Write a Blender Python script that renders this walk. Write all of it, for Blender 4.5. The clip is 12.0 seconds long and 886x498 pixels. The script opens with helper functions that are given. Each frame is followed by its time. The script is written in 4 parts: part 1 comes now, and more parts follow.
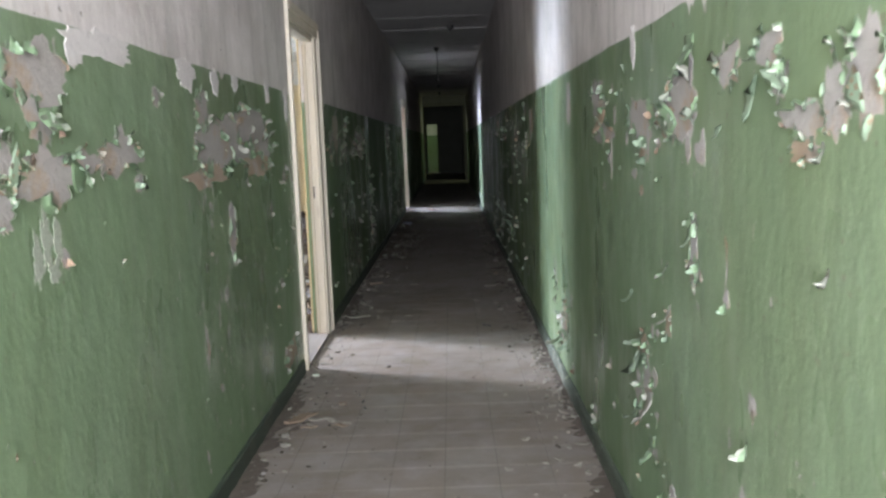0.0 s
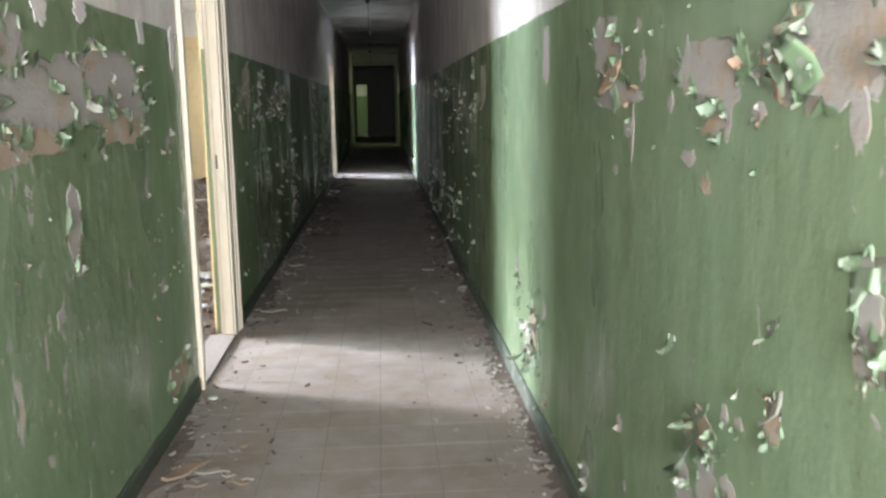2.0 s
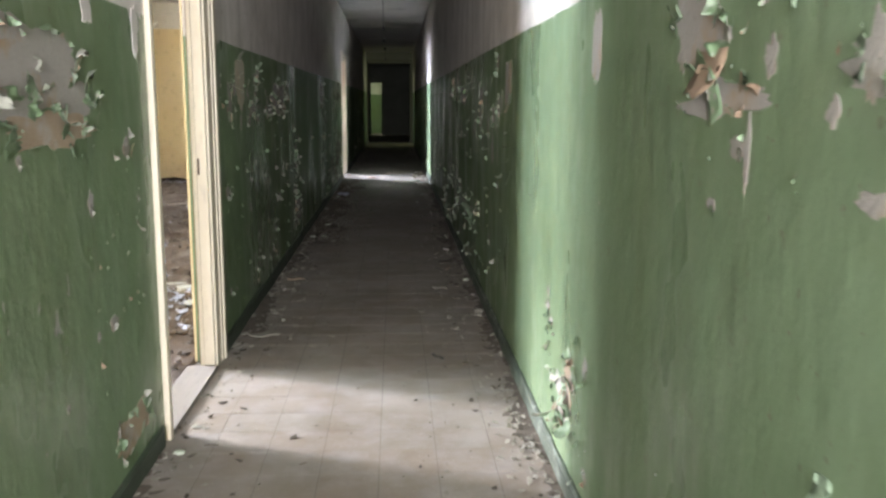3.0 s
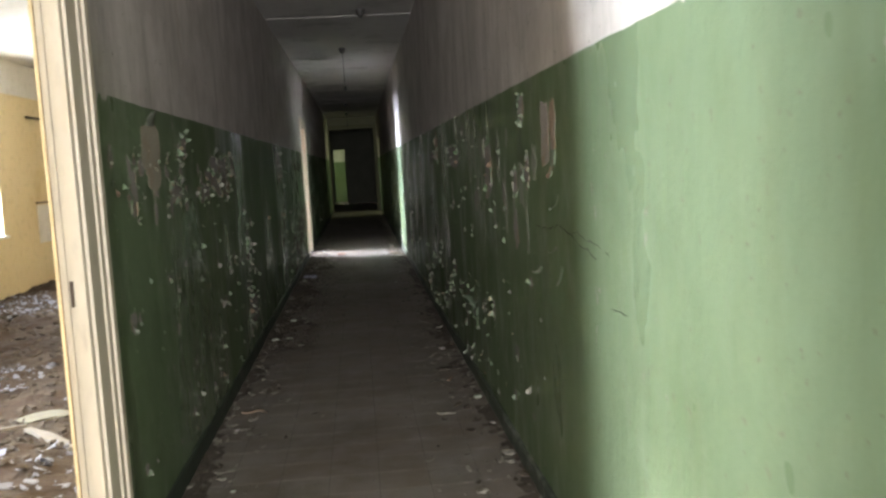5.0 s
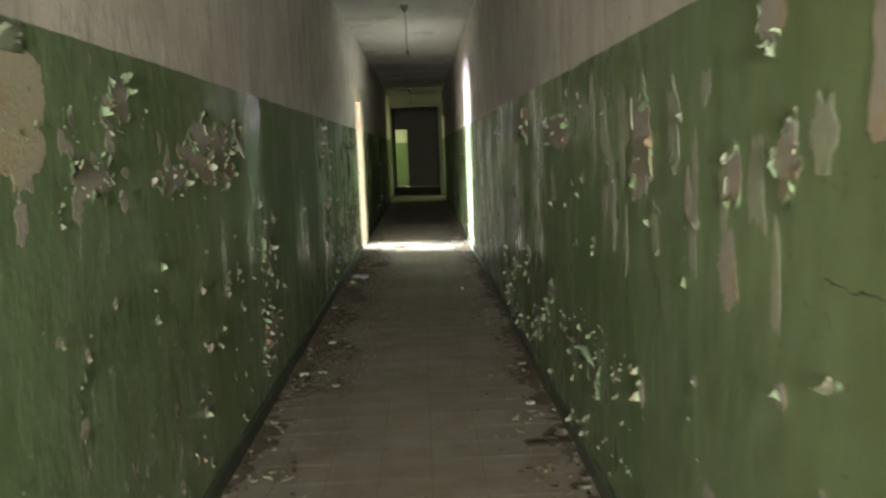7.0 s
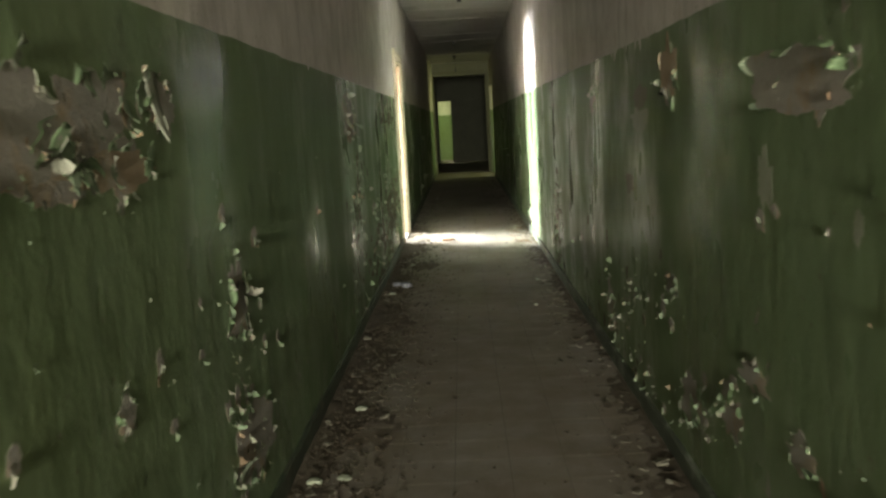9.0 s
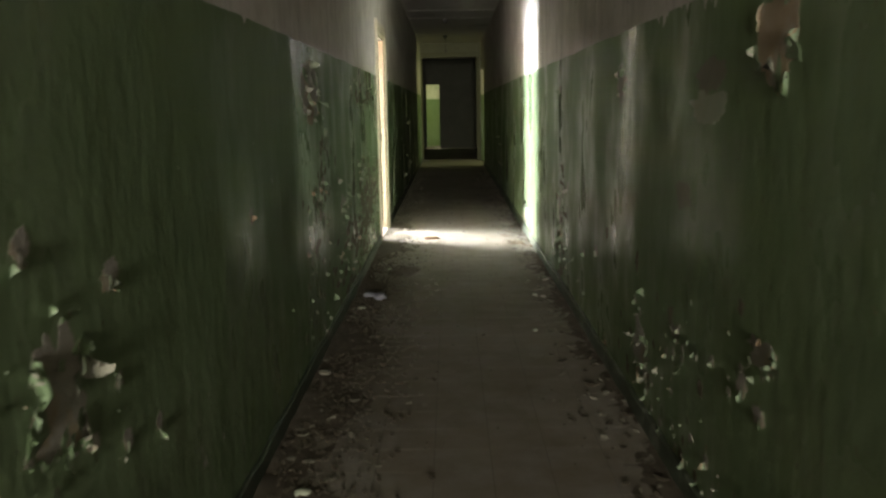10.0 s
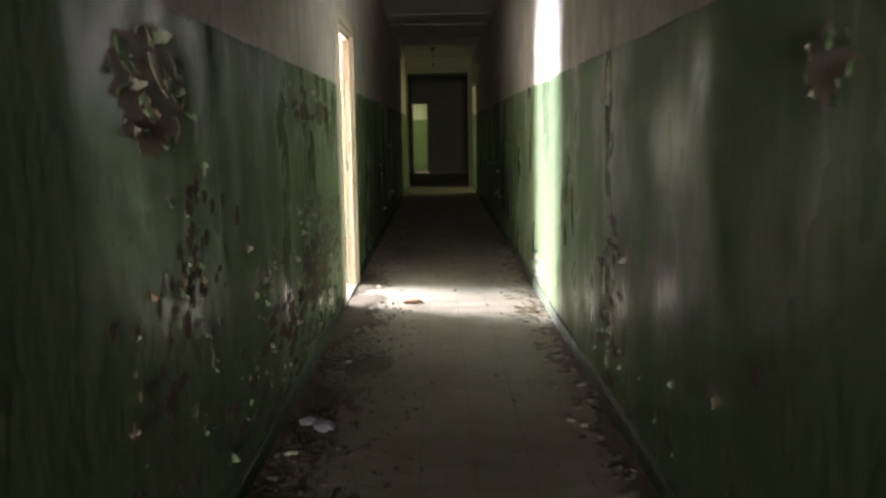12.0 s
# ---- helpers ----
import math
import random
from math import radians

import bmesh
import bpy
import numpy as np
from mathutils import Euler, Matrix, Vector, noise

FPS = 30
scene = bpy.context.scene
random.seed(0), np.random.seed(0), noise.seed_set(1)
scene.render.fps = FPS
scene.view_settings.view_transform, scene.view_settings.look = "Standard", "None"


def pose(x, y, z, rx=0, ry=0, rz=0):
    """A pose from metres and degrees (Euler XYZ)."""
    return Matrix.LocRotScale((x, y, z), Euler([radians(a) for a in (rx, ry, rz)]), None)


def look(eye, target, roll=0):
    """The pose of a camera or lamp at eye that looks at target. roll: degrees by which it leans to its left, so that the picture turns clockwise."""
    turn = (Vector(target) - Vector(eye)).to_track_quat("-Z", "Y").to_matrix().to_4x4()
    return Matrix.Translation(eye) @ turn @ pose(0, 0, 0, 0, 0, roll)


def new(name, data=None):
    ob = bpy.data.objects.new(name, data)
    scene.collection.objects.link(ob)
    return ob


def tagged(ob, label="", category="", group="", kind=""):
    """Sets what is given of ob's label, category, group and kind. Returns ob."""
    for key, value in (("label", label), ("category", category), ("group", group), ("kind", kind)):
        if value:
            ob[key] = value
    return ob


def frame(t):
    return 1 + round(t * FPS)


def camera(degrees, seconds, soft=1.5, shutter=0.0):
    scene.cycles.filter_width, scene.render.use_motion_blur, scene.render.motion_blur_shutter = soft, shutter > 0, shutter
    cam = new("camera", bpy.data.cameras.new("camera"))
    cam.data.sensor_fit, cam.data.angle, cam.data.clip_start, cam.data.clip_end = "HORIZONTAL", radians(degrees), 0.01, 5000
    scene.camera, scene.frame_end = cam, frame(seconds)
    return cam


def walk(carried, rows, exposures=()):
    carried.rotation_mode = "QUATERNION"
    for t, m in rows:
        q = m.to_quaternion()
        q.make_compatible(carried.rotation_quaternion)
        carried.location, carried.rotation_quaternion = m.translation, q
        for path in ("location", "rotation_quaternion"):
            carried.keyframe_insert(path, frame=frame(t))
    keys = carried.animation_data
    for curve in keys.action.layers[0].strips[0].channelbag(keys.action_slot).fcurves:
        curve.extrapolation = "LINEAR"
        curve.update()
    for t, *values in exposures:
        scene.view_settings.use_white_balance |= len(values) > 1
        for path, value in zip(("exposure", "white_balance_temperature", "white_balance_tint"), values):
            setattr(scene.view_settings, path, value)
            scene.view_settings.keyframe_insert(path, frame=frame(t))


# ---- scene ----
cam = camera(53.6, 12.0, 2.6, 0.4)
PATH = [
    (0, (-0.016, -0.402, 1.334), (-0.041, 1.583, 1.092), -2.2),
    (0.5, (-0.044, -0.148, 1.317), (-0.067, 1.832, 1.036), -3.2),
    (1, (-0.067, 0.119, 1.342), (-0.058, 2.096, 1.04), -2.9),
    (1.5, (-0.065, 0.386, 1.342), (0.048, 2.355, 1.008), -3.1),
    (2, (-0.051, 0.673, 1.33), (0.084, 2.641, 1.0), -1.0),
    (2.5, (-0.016, 1.002, 1.332), (0.098, 2.968, 0.987), 0.4),
    (4.5, (-0.07, 2.566, 1.341), (0.055, 4.55, 1.129), -2.7),
    (5, (-0.092, 2.973, 1.351), (0.09, 4.955, 1.157), -3.3),
    (5.5, (-0.083, 3.453, 1.348), (0.05, 5.44, 1.158), -0.7),
    (6, (-0.078, 3.863, 1.337), (0.045, 5.848, 1.123), 0.1),
    (6.5, (-0.063, 4.335, 1.334), (0.025, 6.321, 1.109), -1.5),
    (8.5, (-0.191, 6.372, 1.337), (-0.238, 8.357, 1.094), -1.6),
    (9, (-0.21, 6.892, 1.338), (-0.266, 8.871, 1.056), -3.1),
    (9.5, (-0.198, 7.5, 1.329), (-0.289, 9.474, 1.02), -3.7),
    (10, (-0.223, 8.06, 1.322), (-0.243, 10.035, 1.005), -1.0),
    (10.5, (-0.228, 8.642, 1.324), (-0.269, 10.617, 1.014), -4.5),
    (11, (-0.234, 9.191, 1.324), (-0.265, 11.172, 1.048), -1.4),
    (11.5, (-0.225, 9.752, 1.341), (-0.167, 11.732, 1.063), -2.2),
    (12, (-0.209, 10.374, 1.306), (-0.203, 12.356, 1.037), -0.9),
]
walk(cam, [(t, look(eye, target, roll)) for t, eye, target, roll in PATH], [(0.0, 1.36, 6600, 19), (1.0, 1.60, 6700, 18), (2.0, 1.94, 6900, 18), (2.5, 1.96, 7000, 18), (4.5, 1.96, 7400, 18), (5.0, 1.96, 7500, 18), (5.5, 2.08, 7800, 17), (6.0, 2.4, 8200, 14), (6.5, 3.05, 8500, 10), (8.5, 3.1, 9700, 5), (10.0, 2.72, 9300, 9), (12.0, 2.48, 8900, 15)])

# ---- world, sun, window light ----
world = bpy.data.worlds.new("overcast_day")
scene.world = world
world.use_nodes = True
wn = world.node_tree.nodes
wl = world.node_tree.links
sky = wn.new("ShaderNodeTexSky")
sky.sky_type, sky.sun_disc = "NISHITA", False
sky.sun_elevation, sky.sun_rotation = radians(20), radians(-67)
sky.air_density, sky.dust_density = 1.0, 3.0
wl.new(sky.outputs[0], wn["Background"].inputs[0])
wn["Background"].inputs[1].default_value = 0.10
sun = new("sun", bpy.data.lights.new("sun", "SUN"))
sun.data.energy, sun.data.angle, sun.data.color = 2.8, radians(7), (0.78, 0.84, 1.0)
sun.matrix_world = look((-10.0, 4.2, 3.95), (0, 0, 0))


def window_light(x, y, z, w, h, power, aim, colour=(0.82, 0.92, 1.0)):
    """Daylight of the sky in a window opening."""
    lamp = new("window_daylight", bpy.data.lights.new("window_daylight", "AREA"))
    lamp.data.shape, lamp.data.size, lamp.data.size_y = "RECTANGLE", w, h
    lamp.data.energy, lamp.data.color = power, colour
    lamp.matrix_world = look((x, y, z), (x + aim[0], y + aim[1], z))
    return lamp


SKY = 100.0  # watts of skylight per square metre of opening
XL, XR, CEIL, DADO = -0.94, 0.57, 2.93, 1.65   # wall faces, ceiling, top of the green paint
XO = -4.3                                       # inner face of the outer wall of the rooms
D1, D2, DTOP = (4.79, 5.74), (16.85, 17.80), 2.08
YE = 30.60                                      # framed opening at the far end of the corridor
WINDOWS = [(5.75, 7.45), (12.2, 13.8), (17.95, 19.3)]
SILL, WTOP = 0.8, 2.42
for a, b in WINDOWS:
    window_light(XO - 0.32, (a + b) / 2, (SILL + WTOP) / 2, b - a, WTOP - SILL, SKY * (3.0 if a > 16 else 0.3 if a > 9 else 1.0) * (b - a) * (WTOP - SILL), (1, 0), (0.58, 0.74, 1.0) if a > 16 else (0.66, 0.85, 1.0))
window_light(-0.18, -2.05, 1.5, 1.3, 2.0, SKY * 1.3 * 2.0 * 0.80, (0, 1))       # end of the corridor behind
window_light(2.97, 29.45, 1.6, 1.5, 1.4, SKY * 1.5 * 1.4 * 0.03, (-1, 0), (0.80, 1.0, 0.52))  # window of the side hall by the framed opening
window_light(-2.45, 38.6, 1.5, 1.1, 1.6, SKY * 1.1 * 1.6 * 0.03, (1, 0), (0.62, 1.0, 0.45))   # stair hall at the very end


# ---- materials ----
class Nodes:
    """A node material under construction."""

    def __init__(self, name):
        self.mat = bpy.data.materials.new(name)
        self.mat.use_nodes = True
        self.t = self.mat.node_tree
        self.b = self.t.nodes["Principled BSDF"]
        self.b.inputs["Roughness"].default_value = 0.8

    def put(self, a, b):
        if isinstance(a, bpy.types.NodeSocket):
            self.t.links.new(a, b)
        else:
            b.default_value = a

    def coord(self, scale=(1, 1, 1), kind="Object"):
        c = self.t.nodes.new("ShaderNodeTexCoord")
        m = self.t.nodes.new("ShaderNodeMapping")
        m.inputs["Scale"].default_value = scale
        self.t.links.new(c.outputs[kind], m.inputs[0])
        return m.outputs[0]

    def noise(self, scale, detail=4.0, rough=0.55, stretch=(1, 1, 1), warp=0.0):
        n = self.t.nodes.new("ShaderNodeTexNoise")
        n.inputs["Scale"].default_value, n.inputs["Detail"].default_value = scale, detail
        n.inputs["Roughness"].default_value, n.inputs["Distortion"].default_value = rough, warp
        self.t.links.new(self.coord(stretch), n.inputs["Vector"])
        return n.outputs[0]

    def ramp(self, v, lo, hi, a=0.0, b=1.0):
        r = self.t.nodes.new("ShaderNodeMapRange")
        self.put(v, r.inputs[0])
        for i, x in enumerate((lo, hi, a, b)):
            r.inputs[i + 1].default_value = x
        return r.outputs[0]

    def math(self, op, a, b=0.0):
        m = self.t.nodes.new("ShaderNodeMath")
        m.operation = op
        self.put(a, m.inputs[0])
        self.put(b, m.inputs[1])
        return m.outputs[0]

    def mix(self, f, a, b):
        m = self.t.nodes.new("ShaderNodeMix")
        m.data_type = "RGBA"
        self.put(f, m.inputs[0])
        for v, s in ((a, m.inputs[6]), (b, m.inputs[7])):
            self.put((*v, 1) if isinstance(v, tuple) else v, s)
        return m.outputs[2]

    def height(self):
        s = self.t.nodes.new("ShaderNodeSeparateXYZ")
        self.t.links.new(self.coord(), s.inputs[0])
        return s.outputs[2]

    def chance(self):
        return self.t.nodes.new("ShaderNodeObjectInfo").outputs["Random"]

    def island(self):
        return self.t.nodes.new("ShaderNodeNewGeometry").outputs["Random Per Island"]

    def done(self, colour, rough=0.8, bump=None, strength=0.3, dist=0.01, metal=0.0):
        self.put((*colour, 1) if isinstance(colour, tuple) else colour, self.b.inputs["Base Color"])
        self.put(rough, self.b.inputs["Roughness"])
        self.b.inputs["Metallic"].default_value = metal
        if bump is not None:
            k = self.t.nodes.new("ShaderNodeBump")
            k.inputs["Strength"].default_value, k.inputs["Distance"].default_value = strength, dist
            self.t.links.new(bump, k.inputs["Height"])
            self.t.links.new(k.outputs[0], self.b.inputs["Normal"])
        return self.mat


def wall_paint():
    n = Nodes("green_dado_and_whitewash")
    big, mid, fine = n.noise(0.7, 3), n.noise(3.0, 6, 0.65), n.noise(60, 4)
    streak = n.noise(4.0, 5, 0.65, (1.6, 1.6, 0.22))
    thin = n.noise(16.0, 4, 0.6, (1.4, 1.4, 0.10))
    chips = n.noise(15, 6, 0.66, (1, 1, 0.5), 0.5)
    scuff = n.noise(28, 6, 0.7)
    green = n.mix(n.ramp(big, 0.3, 0.7), (0.122, 0.170, 0.094), (0.166, 0.221, 0.136))
    green = n.mix(n.ramp(streak, 0.50, 0.76, 0, 0.30), green, (0.108, 0.122, 0.055))
    green = n.mix(n.ramp(thin, 0.60, 0.74, 0, 0.09), green, (0.27, 0.34, 0.245))
    green = n.mix(n.ramp(mid, 0.52, 0.72, 0, 0.35), green, (0.176, 0.238, 0.152))
    green = n.mix(n.ramp(scuff, 0.6, 0.72, 0, 0.22), green, (0.22, 0.26, 0.19))
    green = n.mix(n.ramp(n.noise(0.8, 4, 0.6, (1, 1, 0.45)), 0.52, 0.72, 0, 0.24), green, (0.140, 0.142, 0.060))
    white = n.mix(n.ramp(mid, 0.35, 0.65), (0.47, 0.425, 0.40), (0.62, 0.57, 0.545))
    white = n.mix(n.ramp(streak, 0.48, 0.70, 0, 0.55), white, (0.32, 0.295, 0.27))
    white = n.mix(n.ramp(n.noise(5, 5, 0.6, (1, 1, 0.3)), 0.58, 0.62, 0, 0.35), white, (0.33, 0.30, 0.275))
    white = n.mix(n.ramp(n.noise(11, 5, 0.6, (1, 1, 0.4)), 0.64, 0.66, 0, 0.35), white, (0.40, 0.33, 0.27))
    plaster = n.mix(n.noise(9, 5), (0.30, 0.265, 0.245), (0.42, 0.385, 0.365))
    plaster = n.mix(n.ramp(n.noise(4, 3), 0.58, 0.7, 0, 0.7), plaster, (0.33, 0.20, 0.11))
    z = n.height()
    edge = n.math("ADD", z, n.ramp(n.noise(2.0, 4, 0.6), 0, 1, -0.012, 0.012))
    drips = n.math("MULTIPLY", n.ramp(n.noise(9.0, 4, 0.6, (1, 1, 0.03)), 0.56, 0.68, 0, 0.08), n.ramp(n.noise(0.8, 2), 0.55, 0.62))
    edge = n.math("ADD", edge, drips)
    upper = n.ramp(edge, DADO - 0.002, DADO + 0.002)
    zone = n.ramp(n.noise(0.9, 3, 0.55, (1, 1, 0.8)), 0.40, 0.70, -0.07, 0.10)
    low = n.ramp(z, 0.05, 0.45, 0.045, 0.0)
    chip = n.ramp(n.math("ADD", n.math("ADD", chips, zone), low), 0.70, 0.71)
    c = n.mix(chip, green, plaster)
    c = n.mix(upper, c, white)
    spots = n.ramp(n.noise(34, 3, 0.5), 0.68, 0.71, 0, 0.6)
    c = n.mix(spots, c, (0.12, 0.10, 0.07))
    gloss = n.mix(upper, n.mix(chip, n.ramp(n.noise(1.7, 4, 0.6, (1, 1, 0.5)), 0.44, 0.62, 0.56, 0.22), (0.9, 0.9, 0.9)), (0.92, 0.92, 0.92))
    relief = n.math("ADD", n.math("MULTIPLY", fine, 0.10), n.math("MULTIPLY", n.noise(6.0, 4, 0.55, (1, 1, 0.65)), 1.0))
    relief = n.math("ADD", relief, n.math("MULTIPLY", n.noise(2.0, 2), 1.0))
    relief = n.math("ADD", relief, n.math("MULTIPLY", n.noise(18.0, 4, 0.6, (1, 1, 0.6)), 0.5))
    relief = n.math("SUBTRACT", relief, n.math("MULTIPLY", chip, 0.25))
    n.put(n.math("MULTIPLY", n.ramp(n.noise(1.7, 4, 0.6, (1, 1, 0.5)), 0.45, 0.63, 0.05, 0.24), n.ramp(n.noise(7.0, 4, 0.65, (1, 1, 0.4)), 0.30, 0.60, 0.35, 1.0)), n.b.inputs["Specular IOR Level"])
    return n.done(c, gloss, relief, 0.5, 0.012)


def plain(name, a, b, scale=6.0, rough=0.85, bump=0.3, stretch=(1, 1, 1), spot=None, dist=0.006, islands=False, metal=0.0):
    n = Nodes(name)
    c = n.mix(n.noise(scale, 6, 0.62, stretch), a, b)
    c = n.mix(n.ramp(n.noise(scale * 7, 3, 0.6, stretch), 0.55, 0.75, 0, 0.4), c, tuple(v * 0.6 for v in a))
    if spot:
        c = n.mix(n.ramp(n.noise(scale * 0.45, 5, 0.65, stretch), 0.55, 0.66, 0, 0.85), c, spot)
    if islands:
        c = n.mix(n.ramp(n.island(), 0, 1, 0, 0.5), c, tuple(v * 0.45 for v in a))
    return n.done(c, rough, n.noise(scale * 9, 4, 0.6, stretch), bump, dist, metal)


WALL = wall_paint()
PLASTER = plain("bare_plaster", (0.255, 0.225, 0.205), (0.36, 0.33, 0.31), 8, 0.92, 0.5, spot=(0.33, 0.22, 0.14))
FLAKE_B = plain("flake_underside", (0.30, 0.38, 0.28), (0.52, 0.50, 0.43), 6, 0.75, 0.2, islands=False)
CEILING = plain("limewashed_concrete", (0.42, 0.40, 0.38), (0.55, 0.53, 0.51), 2.5, 0.95, 0.35, spot=(0.30, 0.28, 0.26))
SKIRT = plain("dark_green_skirting", (0.018, 0.03, 0.018), (0.05, 0.065, 0.045), 7, 0.55, 0.4, spot=(0.11, 0.10, 0.08))
SKIRT_R = plain("worn_grey_green_skirting", (0.026, 0.040, 0.024), (0.085, 0.10, 0.075), 13, 0.6, 0.4, spot=(0.20, 0.215, 0.18))
TRIM = plain("yellowed_cream_paint", (0.51, 0.435, 0.335), (0.62, 0.55, 0.44), 5, 0.5, 0.2, (1, 1, 0.3), spot=(0.50, 0.38, 0.23), dist=0.003)
PEELED = plain("peeled_cream_on_wood", (0.52, 0.42, 0.33), (0.68, 0.60, 0.51), 3.2, 0.6, 0.4, (1, 1, 0.25), spot=(0.30, 0.14, 0.06))
WOOD = plain("bare_brown_wood", (0.16, 0.09, 0.045), (0.28, 0.17, 0.09), 9, 0.75, 0.4, (1, 1, 0.15))
YELLOW = plain("yellow_limewash", (0.62, 0.49, 0.29), (0.72, 0.60, 0.40), 1.6, 0.95, 0.3, spot=(0.55, 0.41, 0.22))
WHITE = plain("white_limewash", (0.62, 0.60, 0.58), (0.74, 0.72, 0.71), 2.0, 0.95, 0.3, spot=(0.52, 0.49, 0.46))
WINPAINT = plain("white_window_paint", (0.66, 0.64, 0.60), (0.78, 0.76, 0.73), 8, 0.5, 0.3, spot=(0.50, 0.44, 0.36))
METAL = plain("rusty_iron", (0.05, 0.035, 0.028), (0.12, 0.08, 0.055), 20, 0.6, 0.4, metal=0.5)
DARKMETAL = plain("blackened_fitting", (0.02, 0.02, 0.02), (0.05, 0.045, 0.04), 20, 0.5, 0.3)
RUBBLE = plain("brown_litter_bed", (0.028, 0.016, 0.009), (0.066, 0.036, 0.021), 5, 0.95, 0.8, spot=(0.11, 0.085, 0.07), dist=0.03)
PAPER = plain("soiled_paper", (0.19, 0.19, 0.235), (0.32, 0.32, 0.385), 9, 0.9, 0.3, islands=True)
CHIP = plain("fallen_paint_and_plaster", (0.17, 0.155, 0.12), (0.36, 0.335, 0.285), 11, 0.85, 0.3, islands=True)
DIRT = plain("dark_dirt_crumbs", (0.026, 0.020, 0.013), (0.085, 0.064, 0.042), 11, 0.95, 0.4, islands=True)
BOARDS = plain("splintered_wood_scrap", (0.15, 0.10, 0.065), (0.25, 0.18, 0.125), 12, 0.8, 0.4, (1, 0.2, 1))
DRIFT = plain("drifted_brown_dirt", (0.055, 0.043, 0.031), (0.12, 0.095, 0.072), 16, 0.95, 0.8, spot=(0.05, 0.038, 0.028))
GREYWALL = plain("stained_grey_limewash", (0.42, 0.38, 0.31), (0.54, 0.50, 0.42), 2.0, 0.95, 0.3, spot=(0.32, 0.30, 0.28))
# cream frame paint with the dim greenish light mixed into its colour
DIMTRIM = plain("cream_paint_dimmed_olive", (0.11, 0.11, 0.055), (0.16, 0.16, 0.085), 6, 0.6, 0.3)
# limewash of the cross wall, colour lowered to stand for weak light
DIMWALL = plain("limewash_dimmed_olive", (0.15, 0.15, 0.095), (0.22, 0.22, 0.15), 3, 0.95, 0.3)
# end wall's colour is darkened to carry the shade of the far corridor
SHADEWALL = plain("shade_dark_plaster", (0.075, 0.078, 0.06), (0.12, 0.12, 0.10), 3, 0.95, 0.3)
GROUND = plain("pale_ground_outside", (0.30, 0.30, 0.27), (0.42, 0.42, 0.40), 0.4, 0.95, 0.3)


def floor_tile():
    n = Nodes("dusty_floor_tile")
    n_obj = n.t.nodes.new("ShaderNodeNewGeometry").outputs["Position"]

    def grain(scale, detail=5, rough=0.65):
        k = n.t.nodes.new("ShaderNodeTexNoise")
        k.inputs["Scale"].default_value, k.inputs["Detail"].default_value, k.inputs["Roughness"].default_value = scale, detail, rough
        n.t.links.new(n_obj, k.inputs["Vector"])
        return k.outputs[0]

    base = n.mix(n.ramp(grain(1.2), 0.35, 0.65), (0.162, 0.133, 0.104), (0.238, 0.210, 0.182))
    base = n.mix(n.ramp(n.chance(), 0, 1, 0, 0.25), base, (0.18, 0.12, 0.085))
    dust = grain(6.0, 6)
    base = n.mix(n.ramp(dust, 0.42, 0.72, 0, 0.34), base, (0.35, 0.345, 0.35))
    base = n.mix(n.ramp(grain(2.1, 6, 0.7), 0.54, 0.72, 0, 0.40), base, (0.105, 0.080, 0.058))
    base = n.mix(n.ramp(grain(24, 4), 0.62, 0.72, 0, 0.35), base, (0.11, 0.086, 0.064))
    base = n.mix(n.ramp(grain(70, 3), 0.64, 0.70, 0, 0.5), base, (0.36, 0.33, 0.28))
    n.b.inputs["Specular IOR Level"].default_value = 0.22
    return n.done(base, n.ramp(dust, 0.3, 0.7, 0.68, 0.9), n.math("ADD", grain(70, 3), n.math("MULTIPLY", dust, 2)), 0.25, 0.004)


TILE = floor_tile()
GROUT = plain("tile_bedding", (0.07, 0.056, 0.043), (0.12, 0.098, 0.077), 9, 0.95, 0.3)


# ---- building helpers ----
def box(bm, x0, x1, y0, y1, z0, z1, bevel=0.0):
    r = bmesh.ops.create_cube(bm, size=1.0, matrix=Matrix.Translation(((x0 + x1) / 2, (y0 + y1) / 2, (z0 + z1) / 2)) @ Matrix.Diagonal((x1 - x0, y1 - y0, z1 - z0, 1)))
    if bevel:
        edges = {e for v in r["verts"] for e in v.link_edges}
        bmesh.ops.bevel(bm, geom=list(edges), offset=bevel, segments=2, profile=0.6, affect="EDGES")


def tube(bm, path, radius, sides=8):
    rings = []
    for i, p in enumerate(path):
        d = (Vector(path[min(i + 1, len(path) - 1)]) - Vector(path[max(i - 1, 0)])).normalized()
        q = d.to_track_quat("Z", "Y").to_matrix()
        rr = radius[i] if isinstance(radius, (list, tuple)) else radius
        rings.append([bm.verts.new(Vector(p) + q @ Vector((rr * math.cos(a), rr * math.sin(a), 0))) for a in (2 * math.pi * k / sides for k in range(sides))])
    for a, b in zip(rings, rings[1:]):
        for k in range(sides):
            bm.faces.new((a[k], a[(k + 1) % sides], b[(k + 1) % sides], b[k]))
    bm.faces.new(rings[0][::-1])
    bm.faces.new(rings[-1])


def mesh_of(name, bm, *mats):
    me = bpy.data.meshes.new(name)
    bmesh.ops.recalc_face_normals(bm, faces=bm.faces)
    bm.to_mesh(me)
    bm.free()
    for m in mats:
        me.materials.append(m)
    return me


def part(name, bm, material, parent, label=""):
    ob = new(name, mesh_of(name, bm, material))
    ob.parent = parent
    return tagged(ob, label)


def solid(name, bm, material, label, category, kind="structure"):
    return tagged(new(name, mesh_of(name, bm, material)), label, category, kind=kind)


def holder(name, label, category, at=(0, 0, 0), kind="", group=""):
    ob = new(name)
    ob.location = at
    return tagged(ob, label, category, group, kind)


